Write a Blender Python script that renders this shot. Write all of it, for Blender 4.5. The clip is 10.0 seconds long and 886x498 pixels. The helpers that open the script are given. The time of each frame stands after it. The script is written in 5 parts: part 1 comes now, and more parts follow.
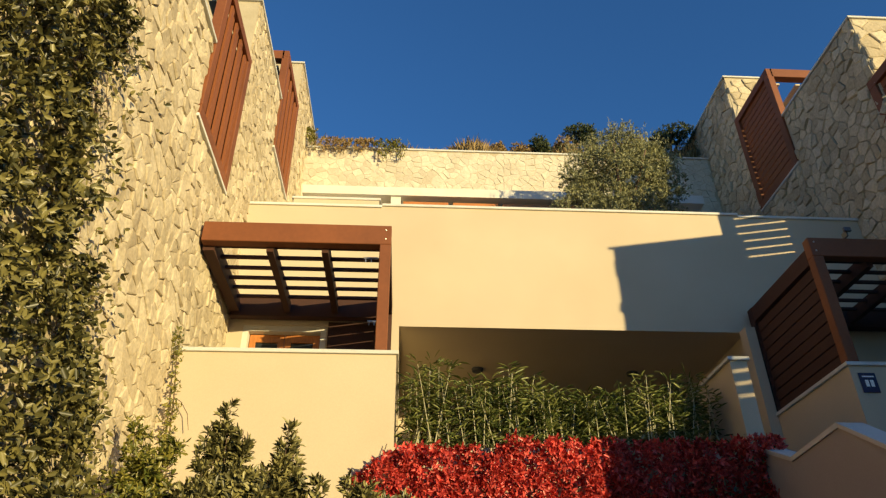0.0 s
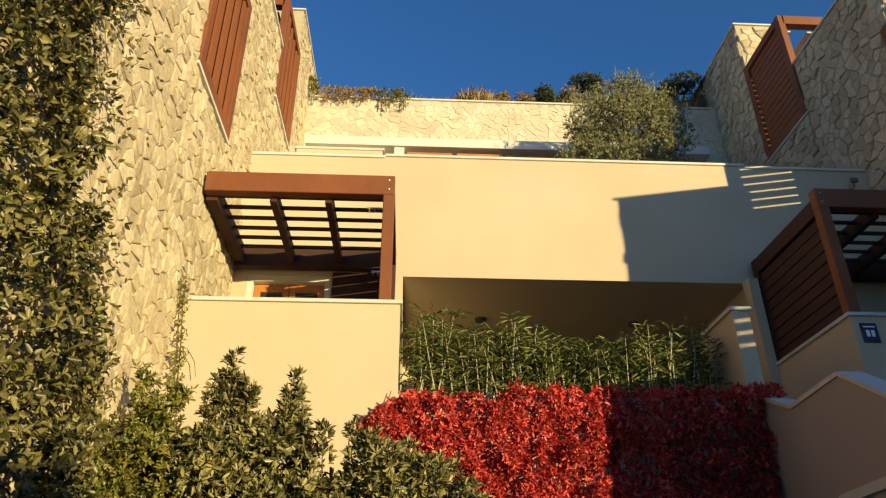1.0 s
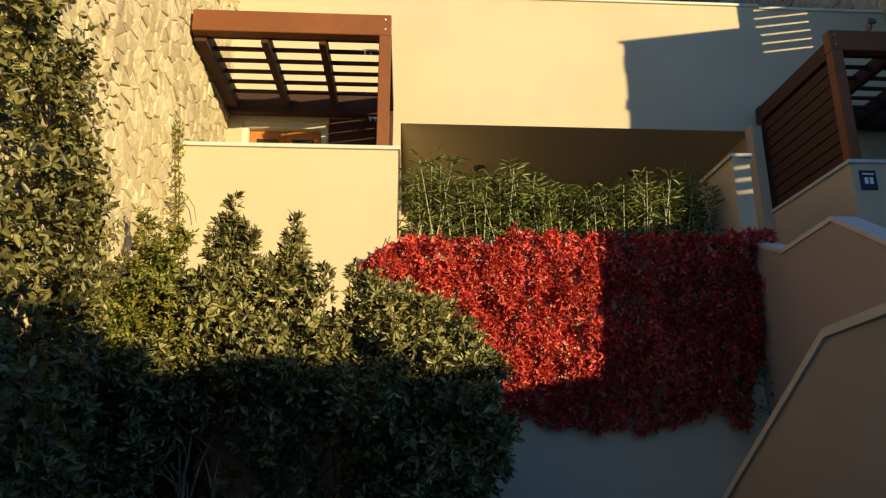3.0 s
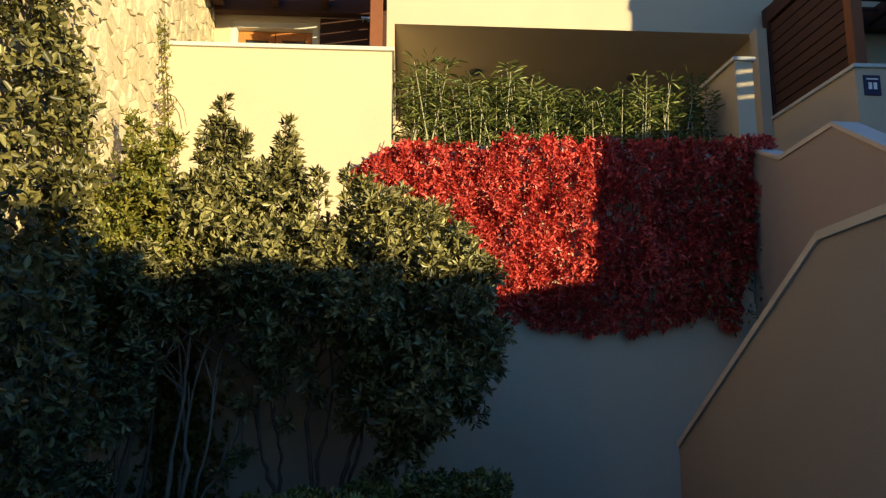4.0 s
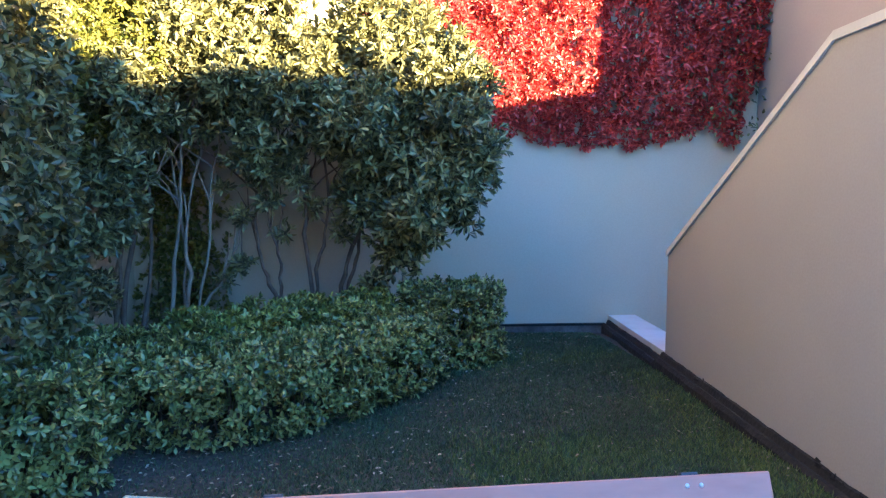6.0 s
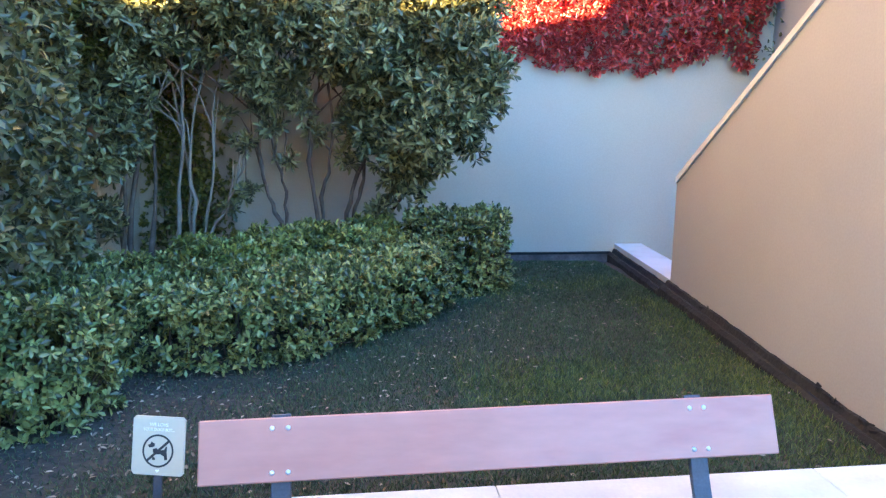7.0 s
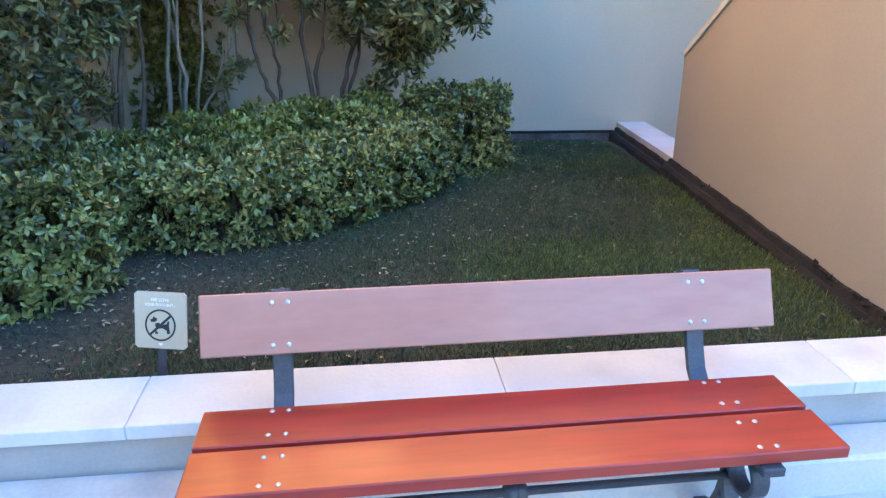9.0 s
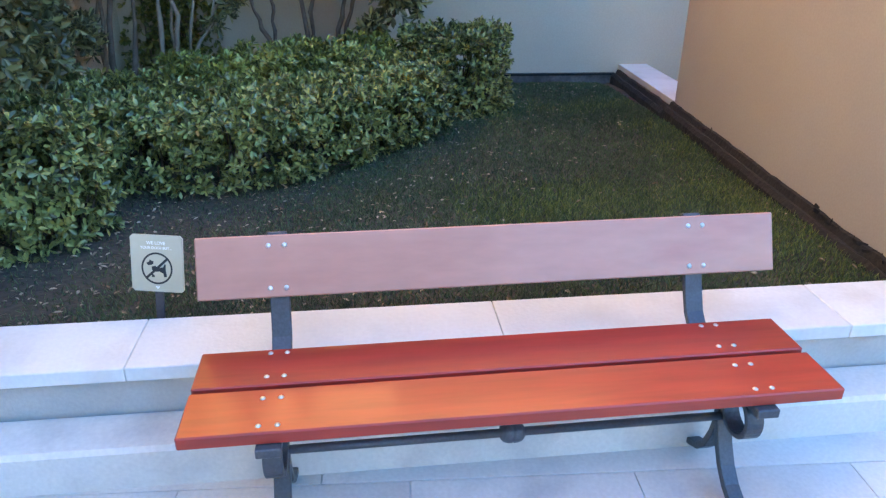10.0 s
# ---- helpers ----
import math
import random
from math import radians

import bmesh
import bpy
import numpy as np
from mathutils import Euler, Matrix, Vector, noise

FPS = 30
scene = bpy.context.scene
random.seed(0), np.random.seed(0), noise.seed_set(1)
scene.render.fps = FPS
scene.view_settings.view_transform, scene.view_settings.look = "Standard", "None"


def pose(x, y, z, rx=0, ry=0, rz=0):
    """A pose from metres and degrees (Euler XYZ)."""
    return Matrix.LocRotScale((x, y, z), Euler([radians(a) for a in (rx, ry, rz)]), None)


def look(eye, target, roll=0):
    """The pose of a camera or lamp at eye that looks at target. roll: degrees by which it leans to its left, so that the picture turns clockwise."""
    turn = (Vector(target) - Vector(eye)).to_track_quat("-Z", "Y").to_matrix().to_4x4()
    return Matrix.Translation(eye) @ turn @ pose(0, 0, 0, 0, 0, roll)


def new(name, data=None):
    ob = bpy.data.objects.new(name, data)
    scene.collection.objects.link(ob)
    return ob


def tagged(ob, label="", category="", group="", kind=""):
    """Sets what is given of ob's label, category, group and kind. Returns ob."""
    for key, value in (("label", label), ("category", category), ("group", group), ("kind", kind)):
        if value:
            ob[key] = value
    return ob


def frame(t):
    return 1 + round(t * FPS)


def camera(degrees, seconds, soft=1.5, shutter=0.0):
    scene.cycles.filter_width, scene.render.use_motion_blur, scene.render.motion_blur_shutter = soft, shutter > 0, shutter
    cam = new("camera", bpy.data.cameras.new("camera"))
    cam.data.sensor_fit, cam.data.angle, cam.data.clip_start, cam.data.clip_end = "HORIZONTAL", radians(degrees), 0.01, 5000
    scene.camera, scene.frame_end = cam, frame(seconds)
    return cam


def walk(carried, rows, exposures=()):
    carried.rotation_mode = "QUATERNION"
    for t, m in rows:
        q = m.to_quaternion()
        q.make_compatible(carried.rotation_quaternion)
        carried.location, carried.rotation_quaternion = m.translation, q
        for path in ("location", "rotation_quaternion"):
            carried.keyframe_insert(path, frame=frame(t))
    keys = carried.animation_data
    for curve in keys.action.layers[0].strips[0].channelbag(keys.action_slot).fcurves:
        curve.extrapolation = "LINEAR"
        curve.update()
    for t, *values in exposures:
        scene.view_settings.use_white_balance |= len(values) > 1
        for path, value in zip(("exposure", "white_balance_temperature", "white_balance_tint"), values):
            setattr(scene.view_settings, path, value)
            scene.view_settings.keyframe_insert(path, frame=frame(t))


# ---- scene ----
cam = camera(64.28, 10.0, soft=1.3)
# seconds, eye (m), yaw, pitch, lean to the right (degrees)
ROWS = [
    (0.0, 0.0000, 0.0000, 1.8500, -3.29, 32.16, 0.37),
    (0.5, 0.0007, 0.0076, 1.8429, -3.34, 30.39, 0.37),
    (1.0, 0.0016, 0.0168, 1.8343, -2.92, 28.27, 0.10),
    (1.5, 0.0026, 0.0280, 1.8238, -3.00, 25.72, 0.11),
    (2.0, 0.0038, 0.0408, 1.8118, -2.98, 22.75, 0.13),
    (3.5, 0.0077, 0.0828, 1.7724, -3.16, 12.73, 0.01),
    (4.0, 0.0093, 0.1000, 1.7563, -3.45, 8.93, -0.06),
    (4.5, 0.0109, 0.1175, 1.7399, -3.65, 5.06, -0.03),
    (5.0, 0.0125, 0.1349, 1.7235, -3.85, 1.25, -0.09),
    (5.5, 0.0140, 0.1508, 1.7087, -3.96, -2.33, -0.05),
    (7.0, 0.0177, 0.1910, 1.6710, -3.35, -11.37, -0.15),
    (7.5, 0.0186, 0.2007, 1.6619, -3.23, -13.64, -0.19),
    (8.0, 0.0196, 0.2116, 1.6516, -3.40, -16.19, -0.23),
    (8.5, 0.0205, 0.2218, 1.6421, -3.47, -18.52, -0.12),
    (9.0, 0.0214, 0.2313, 1.6332, -3.45, -20.89, -0.05),
    (9.5, 0.0222, 0.2400, 1.6251, -3.46, -23.08, 0.02),
    (10.0, 0.0230, 0.2488, 1.6168, -3.62, -25.30, -0.22),
]
EXPOSURES = [
    (0.0, 0.0, 6900, 11), (2.0, 0.05, 6900, 10), (3.5, 0.15, 6900, 9), (4.5, 0.95, 6000, 10),
    (5.0, 1.55, 5700, 10), (5.5, 2.42, 5600, 12), (7.0, 3.98, 6900, 18), (8.0, 3.95, 7250, 18), (10.0, 3.6, 8250, 20),
]
walk(cam, [(t, pose(x, y, z, 90 + p, 0, w) @ pose(0, 0, 0, 0, 0, -r)) for t, x, y, z, w, p, r in ROWS], EXPOSURES)

# ---- world and sun: clear sky, low evening sun from behind and to the right ----
SUN_EL, SUN_AZ = 5.6, 39.2
world = bpy.data.worlds.new("sky")
scene.world = world
world.use_nodes = True
wn = world.node_tree
sky = wn.nodes.new("ShaderNodeTexSky")
sky.sky_type = 'NISHITA'
sky.sun_disc = False
sky.sun_elevation = radians(SUN_EL)
sky.sun_rotation = radians(180 - SUN_AZ)
sky.altitude, sky.dust_density, sky.ozone_density = 50, 0.1, 5.2
wn.links.new(sky.outputs[0], wn.nodes["Background"].inputs[0])
wn.nodes["Background"].inputs[1].default_value = 0.28
sun = new("sun", bpy.data.lights.new("sun", 'SUN'))
sun.data.energy, sun.data.angle, sun.data.color = 7.0, radians(0.5), (1.0, 0.82, 0.42)
sun.matrix_world = look((0, 0, 0), (-math.sin(radians(SUN_AZ)) * math.cos(radians(SUN_EL)),
                                    math.cos(radians(SUN_AZ)) * math.cos(radians(SUN_EL)), -math.sin(radians(SUN_EL))))


# ---- materials ----
def mat(name, c1, c2, scale=3.0, rough=0.8, bump=0.2, bscale=40.0, metal=0.0, vary="", fine=0.15, through_light=0.0, coat=0.0, stretch=None, stain=None):
    """Two-scale procedural surface. vary: '' noise only, 'object' or 'island' adds a random tone for each piece."""
    m = bpy.data.materials.new(name)
    m.use_nodes = True
    nt, N = m.node_tree, m.node_tree.nodes
    L = nt.links.new
    bs = N["Principled BSDF"]
    bs.inputs["Roughness"].default_value, bs.inputs["Metallic"].default_value = rough, metal
    bs.inputs["Coat Weight"].default_value = coat
    bs.inputs["Coat Roughness"].default_value = 0.12
    tc = N.new("ShaderNodeTexCoord")
    mp = N.new("ShaderNodeMapping")
    L(tc.outputs["Object"], mp.inputs[0])
    if stretch:
        mp.inputs["Scale"].default_value = stretch
    n1 = N.new("ShaderNodeTexNoise")
    n1.inputs["Scale"].default_value, n1.inputs["Detail"].default_value = scale, 6
    n2 = N.new("ShaderNodeTexNoise")
    n2.inputs["Scale"].default_value, n2.inputs["Detail"].default_value = bscale, 5
    L(mp.outputs[0], n1.inputs[0]), L(mp.outputs[0], n2.inputs[0])
    fac = n1.outputs[0]
    ramp = N.new("ShaderNodeValToRGB")
    ramp.color_ramp.elements[0].position, ramp.color_ramp.elements[1].position = 0.3, 0.7
    ramp.color_ramp.elements[0].color, ramp.color_ramp.elements[1].color = (*c1, 1), (*c2, 1)
    if vary:
        rnd = N.new("ShaderNodeObjectInfo").outputs["Random"] if vary == "object" else N.new("ShaderNodeNewGeometry").outputs["Random Per Island"]
        mix = N.new("ShaderNodeMath")
        mix.operation = 'MULTIPLY_ADD'
        mix.inputs[1].default_value, mix.inputs[2].default_value = 0.75, -0.37
        L(rnd, mix.inputs[0])
        add = N.new("ShaderNodeMath")
        L(mix.outputs[0], add.inputs[0]), L(fac, add.inputs[1])
        fac = add.outputs[0]
    L(fac, ramp.inputs[0])
    col = ramp.outputs[0]
    if stain:
        n3 = N.new("ShaderNodeTexNoise")
        n3.inputs["Scale"].default_value, n3.inputs["Detail"].default_value = stain[1], 8
        L(mp.outputs[0], n3.inputs[0])
        r3 = N.new("ShaderNodeValToRGB")
        r3.color_ramp.elements[0].position, r3.color_ramp.elements[1].position = 0.52, 0.72
        r3.color_ramp.elements[0].color, r3.color_ramp.elements[1].color = (0, 0, 0, 1), (stain[2],) * 3 + (1,)
        L(n3.outputs[0], r3.inputs[0])
        mx = N.new("ShaderNodeMix")
        mx.data_type = 'RGBA'
        L(r3.outputs[0], mx.inputs[0]), L(col, mx.inputs[6])
        mx.inputs[7].default_value = (*stain[0], 1)
        col = mx.outputs[2]
    hs = N.new("ShaderNodeHueSaturation")
    vm = N.new("ShaderNodeMapRange")
    vm.inputs["From Min"].default_value, vm.inputs["From Max"].default_value = 0.3, 0.7
    vm.inputs["To Min"].default_value, vm.inputs["To Max"].default_value = 1 - fine, 1 + fine
    L(n2.outputs[0], vm.inputs["Value"]), L(vm.outputs[0], hs.inputs["Value"]), L(col, hs.inputs["Color"])
    L(hs.outputs[0], bs.inputs["Base Color"])
    if bump:
        b = N.new("ShaderNodeBump")
        b.inputs["Strength"].default_value, b.inputs["Distance"].default_value = bump, 0.01
        L(n2.outputs[0], b.inputs["Height"]), L(b.outputs[0], bs.inputs["Normal"])
    if through_light:
        tl = N.new("ShaderNodeBsdfTranslucent")
        L(hs.outputs[0], tl.inputs[0])
        ms = N.new("ShaderNodeMixShader")
        ms.inputs[0].default_value = through_light
        L(bs.outputs[0], ms.inputs[1]), L(tl.outputs[0], ms.inputs[2]), L(ms.outputs[0], N["Material Output"].inputs[0])
    return m


CREAM = mat("cream_render", (0.515, 0.424, 0.30), (0.565, 0.473, 0.343), 0.8, 0.9, 0.09, 90, fine=0.04, stain=((0.46, 0.38, 0.30), 0.5, 0.25))
CAPSTONE = mat("pale_capstone", (0.56, 0.555, 0.52), (0.65, 0.645, 0.605), 2.5, 0.75, 0.15, 60, vary="object", fine=0.035, stain=((0.45, 0.42, 0.36), 3.0, 0.5))
PAVING = mat("pale_paving", (0.56, 0.53, 0.48), (0.65, 0.615, 0.56), 2.0, 0.7, 0.12, 70, vary="object", fine=0.06, stain=((0.43, 0.41, 0.385), 3.4, 0.65))
# cream darkened and dulled: the stair walls' shade is put into the colour
SHADED_CREAM = mat("shaded_cream_render", (0.35, 0.322, 0.302), (0.396, 0.366, 0.343), 0.8, 0.9, 0.09, 90, fine=0.04, stain=((0.36, 0.31, 0.24), 0.7, 0.3))
GREYWALL = mat("grey_render", (0.45, 0.425, 0.39), (0.52, 0.49, 0.45), 1.5, 0.85, 0.15, 80, fine=0.05, stain=((0.33, 0.30, 0.26), 2.0, 0.5))
FARGROUND = mat("dark_far_ground", (0.06, 0.07, 0.035), (0.13, 0.12, 0.07), 0.1, 0.95, 0.5, 2)
MORTAR = mat("mortar", (0.42, 0.355, 0.245), (0.50, 0.43, 0.305), 4, 0.95, 0.5, 60)
STONE = mat("limestone", (0.42, 0.345, 0.228), (0.56, 0.475, 0.33), 1.6, 0.9, 0.9, 22, vary="object", fine=0.18, stain=((0.30, 0.24, 0.165), 1.7, 0.5))
STONES = mat("limestone_bed", (0.42, 0.345, 0.228), (0.56, 0.475, 0.33), 1.6, 0.9, 0.9, 22, vary="island", fine=0.18, stain=((0.30, 0.24, 0.165), 1.7, 0.5))
PALESTONE = mat("pale_limestone", (0.51, 0.45, 0.345), (0.63, 0.565, 0.445), 2.2, 0.9, 0.5, 30, vary="object", fine=0.10, stain=((0.47, 0.39, 0.28), 2.0, 0.4))
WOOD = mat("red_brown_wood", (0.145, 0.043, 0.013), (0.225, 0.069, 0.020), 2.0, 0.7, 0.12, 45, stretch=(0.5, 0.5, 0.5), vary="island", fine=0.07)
# pergola insides: red-brown wood with shade in its colour; also the dark brown shutter
SHADED_DARKWOOD = mat("shaded_dark_brown_wood", (0.032, 0.011, 0.006), (0.055, 0.018, 0.009), 2.0, 0.8, 0.2, 60, vary="island", fine=0.12)
SLATWOOD = mat("pale_slats", (0.5, 0.42, 0.32), (0.62, 0.54, 0.42), 3, 0.7, 0.1, 50)
# seat planks: orange streaks stand for worn varnish and the sunlit front's reflection
BENCHRED = mat("red_varnished_plank", (0.34, 0.022, 0.012), (0.44, 0.034, 0.016), 2.5, 0.45, 0.06, 30, stretch=(0.12, 1, 1), coat=0.24, fine=0.16, stain=((0.46, 0.075, 0.03), 2.6, 0.6))
# back plank: sky reflection put into a paler, pinker base, with redder blotches
SKYSHEEN_RED = mat("red_plank_sky_sheen", (0.46, 0.185, 0.13), (0.56, 0.265, 0.19), 3.0, 0.5, 0.06, 30, stretch=(0.3, 1, 1), coat=0.12, fine=0.06, stain=((0.40, 0.085, 0.07), 1.8, 0.9))
IRON = mat("grey_cast_iron", (0.055, 0.06, 0.068), (0.085, 0.09, 0.10), 6, 0.45, 0.15, 120, metal=0.3)
STEEL = mat("bolt_steel", (0.6, 0.6, 0.58), (0.75, 0.74, 0.72), 20, 0.3, 0, 100, metal=0.8)
PALEBARK = mat("pale_bark", (0.165, 0.112, 0.074), (0.33, 0.245, 0.175), 7, 0.9, 0.5, 60)
BARK = mat("bark", (0.068, 0.040, 0.026), (0.16, 0.102, 0.068), 8, 0.9, 0.6, 50)
LEAF = mat("shrub_leaf", (0.070, 0.067, 0.027), (0.325, 0.292, 0.115), 2, 0.40, 0, 10, vary="island", through_light=0.16)
LEAFY = mat("yellow_green_leaf", (0.09, 0.105, 0.018), (0.27, 0.24, 0.05), 2, 0.4, 0, 10, vary="island", through_light=0.25)
IVYLEAF = mat("creeper_leaf", (0.052, 0.051, 0.018), (0.240, 0.212, 0.074), 1.2, 0.40, 0, 10, vary="island", through_light=0.22)
HEDGE = mat("hedge_leaf", (0.058, 0.067, 0.020), (0.310, 0.310, 0.090), 2, 0.29, 0, 10, vary="island", through_light=0.09)
REDLEAF = mat("red_creeper_leaf", (0.37, 0.032, 0.028), (0.82, 0.130, 0.108), 1.5, 0.36, 0, 10, vary="island", through_light=0.3)
BAMBOO = mat("bamboo_leaf", (0.085, 0.118, 0.03), (0.27, 0.29, 0.09), 2, 0.4, 0, 10, vary="island", through_light=0.3)
CANE = mat("bamboo_cane", (0.27, 0.255, 0.14), (0.46, 0.43, 0.28), 3, 0.5, 0, 10, vary="island")
OLIVE = mat("olive_leaf", (0.12, 0.128, 0.055), (0.42, 0.415, 0.22), 2, 0.5, 0, 10, vary="island", through_light=0.15)
DRY = mat("dry_grass", (0.28, 0.19, 0.08), (0.42, 0.30, 0.14), 2, 0.9, 0, 10, vary="island", through_light=0.2)
PINE = mat("dark_bush", (0.035, 0.055, 0.02), (0.10, 0.12, 0.04), 2, 0.6, 0, 10, vary="island", through_light=0.15)
HEDGE2 = mat("yellowish_hedge_leaf", (0.085, 0.10, 0.024), (0.33, 0.335, 0.075), 2, 0.35, 0, 10, vary="island", through_light=0.15)
GRASS = mat("grass_blade", (0.040, 0.068, 0.029), (0.102, 0.158, 0.062), 0.9, 0.5, 0, 10, vary="island", through_light=0.2)
SOIL = mat("lawn_soil", (0.040, 0.032, 0.021), (0.072, 0.054, 0.035), 3, 0.95, 0.8, 30, fine=0.3, stain=((0.036, 0.044, 0.022), 1.5, 0.85))
HILLSOIL = mat("dry_hill", (0.22, 0.16, 0.08), (0.32, 0.24, 0.13), 0.6, 0.95, 0.6, 8)
GRASS2 = mat("bright_grass_blade", (0.085, 0.13, 0.03), (0.22, 0.255, 0.07), 0.9, 0.5, 0, 10, vary="island", through_light=0.25)
DEADLEAF = mat("fallen_leaf", (0.14, 0.085, 0.045), (0.38, 0.29, 0.19), 3, 0.8, 0, 10, vary="island")
BLACK = mat("black_membrane", (0.008, 0.0075, 0.0075), (0.018, 0.016, 0.015), 8, 0.9, 0.8, 40, fine=0.3, stain=((0.03, 0.026, 0.022), 5, 0.3))
DUSTY = mat("dusty_membrane", (0.085, 0.072, 0.064), (0.15, 0.128, 0.112), 6, 0.9, 0.4, 50, fine=0.2, stain=((0.05, 0.042, 0.036), 4, 0.6))
SIGNFACE = mat("sign_face", (0.52, 0.47, 0.33), (0.58, 0.53, 0.38), 4, 0.5, 0, 50, fine=0.02)
SIGNINK = mat("sign_black", (0.02, 0.02, 0.02), (0.03, 0.03, 0.03), 4, 0.5, 0, 50)
SIGNWHITE = mat("sign_white", (0.85, 0.85, 0.82), (0.9, 0.9, 0.87), 4, 0.5, 0, 50)
BLUE = mat("blue_enamel", (0.012, 0.018, 0.06), (0.018, 0.024, 0.08), 4, 0.3, 0, 50)
DOORWOOD = mat("orange_door_wood", (0.36, 0.13, 0.035), (0.50, 0.19, 0.05), 2, 0.45, 0.1, 60, stretch=(1, 1, 0.2))
WHITEPAINT = mat("white_paint", (0.62, 0.59, 0.52), (0.68, 0.655, 0.595), 2, 0.7, 0.05, 60, fine=0.03)
GLASS = bpy.data.materials.new("window_glass")
GLASS.use_nodes = True
_g = GLASS.node_tree.nodes["Principled BSDF"]
_g.inputs["Base Color"].default_value, _g.inputs["Roughness"].default_value = (0.03, 0.035, 0.04, 1), 0.05


# ---- mesh helpers ----
def thing(name, label, category, group="", kind="", at=None):
    ob = new(name)
    ob.empty_display_size = 0.1
    if at is not None:
        ob.matrix_world = at
    return tagged(ob, label, category, group, kind)


def part(name, bm, material, parent=None, label="", smooth=False):
    me = bpy.data.meshes.new(name)
    bm.to_mesh(me)
    bm.free()
    me.materials.append(material)
    if smooth:
        me.polygons.foreach_set("use_smooth", [True] * len(me.polygons))
    ob = new(name, me)
    ob.parent = parent
    return tagged(ob, label)


def box(bm, x0, x1, y0, y1, z0, z1, bevel=0.0, m=None):
    vs = [bm.verts.new((x, y, z)) for x in (x0, x1) for y in (y0, y1) for z in (z0, z1)]
    fs = [bm.faces.new([vs[i] for i in q]) for q in ((0, 1, 3, 2), (4, 6, 7, 5), (0, 4, 5, 1), (2, 3, 7, 6), (0, 2, 6, 4), (1, 5, 7, 3))]
    if bevel:
        es = list({e for f in fs for e in f.edges})
        r = bmesh.ops.bevel(bm, geom=es, offset=bevel, segments=1, affect='EDGES')
        vs = list({v for f in r["faces"] for v in f.verts} | {v for v in vs if v.is_valid})
    if m is not None:
        for v in vs:
            v.co = m @ v.co
    return vs


def boxes(*items, bevel=0.0):
    bm = bmesh.new()
    for it in items:
        box(bm, *it, bevel=bevel)
    return bm


def prism(points, axis, a, b):
    """A polygon of (u, v) pairs pushed from a to b along 'x' (u=y, v=z), 'y' (u=x, v=z) or 'z' (u=x, v=y)."""
    bm = bmesh.new()
    at = {"x": lambda u, v, w: (w, u, v), "y": lambda u, v, w: (u, w, v), "z": lambda u, v, w: (u, v, w)}[axis]
    lo = [bm.verts.new(at(u, v, a)) for u, v in points]
    hi = [bm.verts.new(at(u, v, b)) for u, v in points]
    bm.faces.new(lo), bm.faces.new(hi)
    n = len(points)
    for i in range(n):
        bm.faces.new((lo[i], lo[(i + 1) % n], hi[(i + 1) % n], hi[i]))
    bmesh.ops.recalc_face_normals(bm, faces=bm.faces)
    return bm


def tube(bm, pts, radii, sides=6):
    """A tapered limb through the points."""
    rings = []
    for i, p in enumerate(pts):
        p = Vector(p)
        d = (Vector(pts[min(i + 1, len(pts) - 1)]) - Vector(pts[max(i - 1, 0)])).normalized()
        s = d.cross(Vector((0.3, 0.9, 0.2))).normalized()
        u = d.cross(s)
        rings.append([bm.verts.new(p + radii[i] * (math.cos(a) * s + math.sin(a) * u)) for a in (k * math.tau / sides for k in range(sides))])
    for a, b in zip(rings, rings[1:]):
        for k in range(sides):
            bm.faces.new((a[k], a[(k + 1) % sides], b[(k + 1) % sides], b[k]))
    bm.faces.new(rings[0]), bm.faces.new(rings[-1])


def unit(v):
    return v / np.maximum(np.linalg.norm(v, axis=1, keepdims=True), 1e-9)


def leaves(name, base, way, up, length, width, material, parent, label="", kind="", droop=0.12, wide=(0.5, 0.40)):
    """One mesh of many folded six-cornered leaves; wide: half-widths at a third and at three quarters."""
    way, n = unit(way), len(base)
    side = unit(np.cross(way, up))
    nor = np.cross(side, way)
    L, W = length[:, None], width[:, None]
    V = np.stack([base, base + 0.35 * L * way + wide[0] * W * side + 0.14 * W * nor, base + 0.74 * L * way + wide[1] * W * side + (0.12 * W - 0.4 * droop * L) * nor,
                  base + L * way - droop * L * nor, base + 0.74 * L * way - wide[1] * W * side + (0.12 * W - 0.4 * droop * L) * nor,
                  base + 0.35 * L * way - wide[0] * W * side + 0.14 * W * nor], axis=1).reshape(-1, 3)
    i = (np.arange(n) * 6)[:, None]
    F = np.concatenate([i + [0, 1, 2, 3], i + [0, 3, 4, 5]], axis=1).reshape(-1)
    me = bpy.data.meshes.new(name)
    me.vertices.add(len(V)), me.loops.add(len(F)), me.polygons.add(2 * n)
    me.vertices.foreach_set("co", V.astype(np.float32).ravel())
    me.loops.foreach_set("vertex_index", F.astype(np.int32))
    me.polygons.foreach_set("loop_start", np.arange(0, 8 * n, 4, dtype=np.int32))
    me.update(calc_edges=True)
    me.validate()
    me.materials.append(material)
    ob = new(name, me)
    ob.parent = parent
    return tagged(ob, label, kind=kind)


R = np.random.RandomState(7)


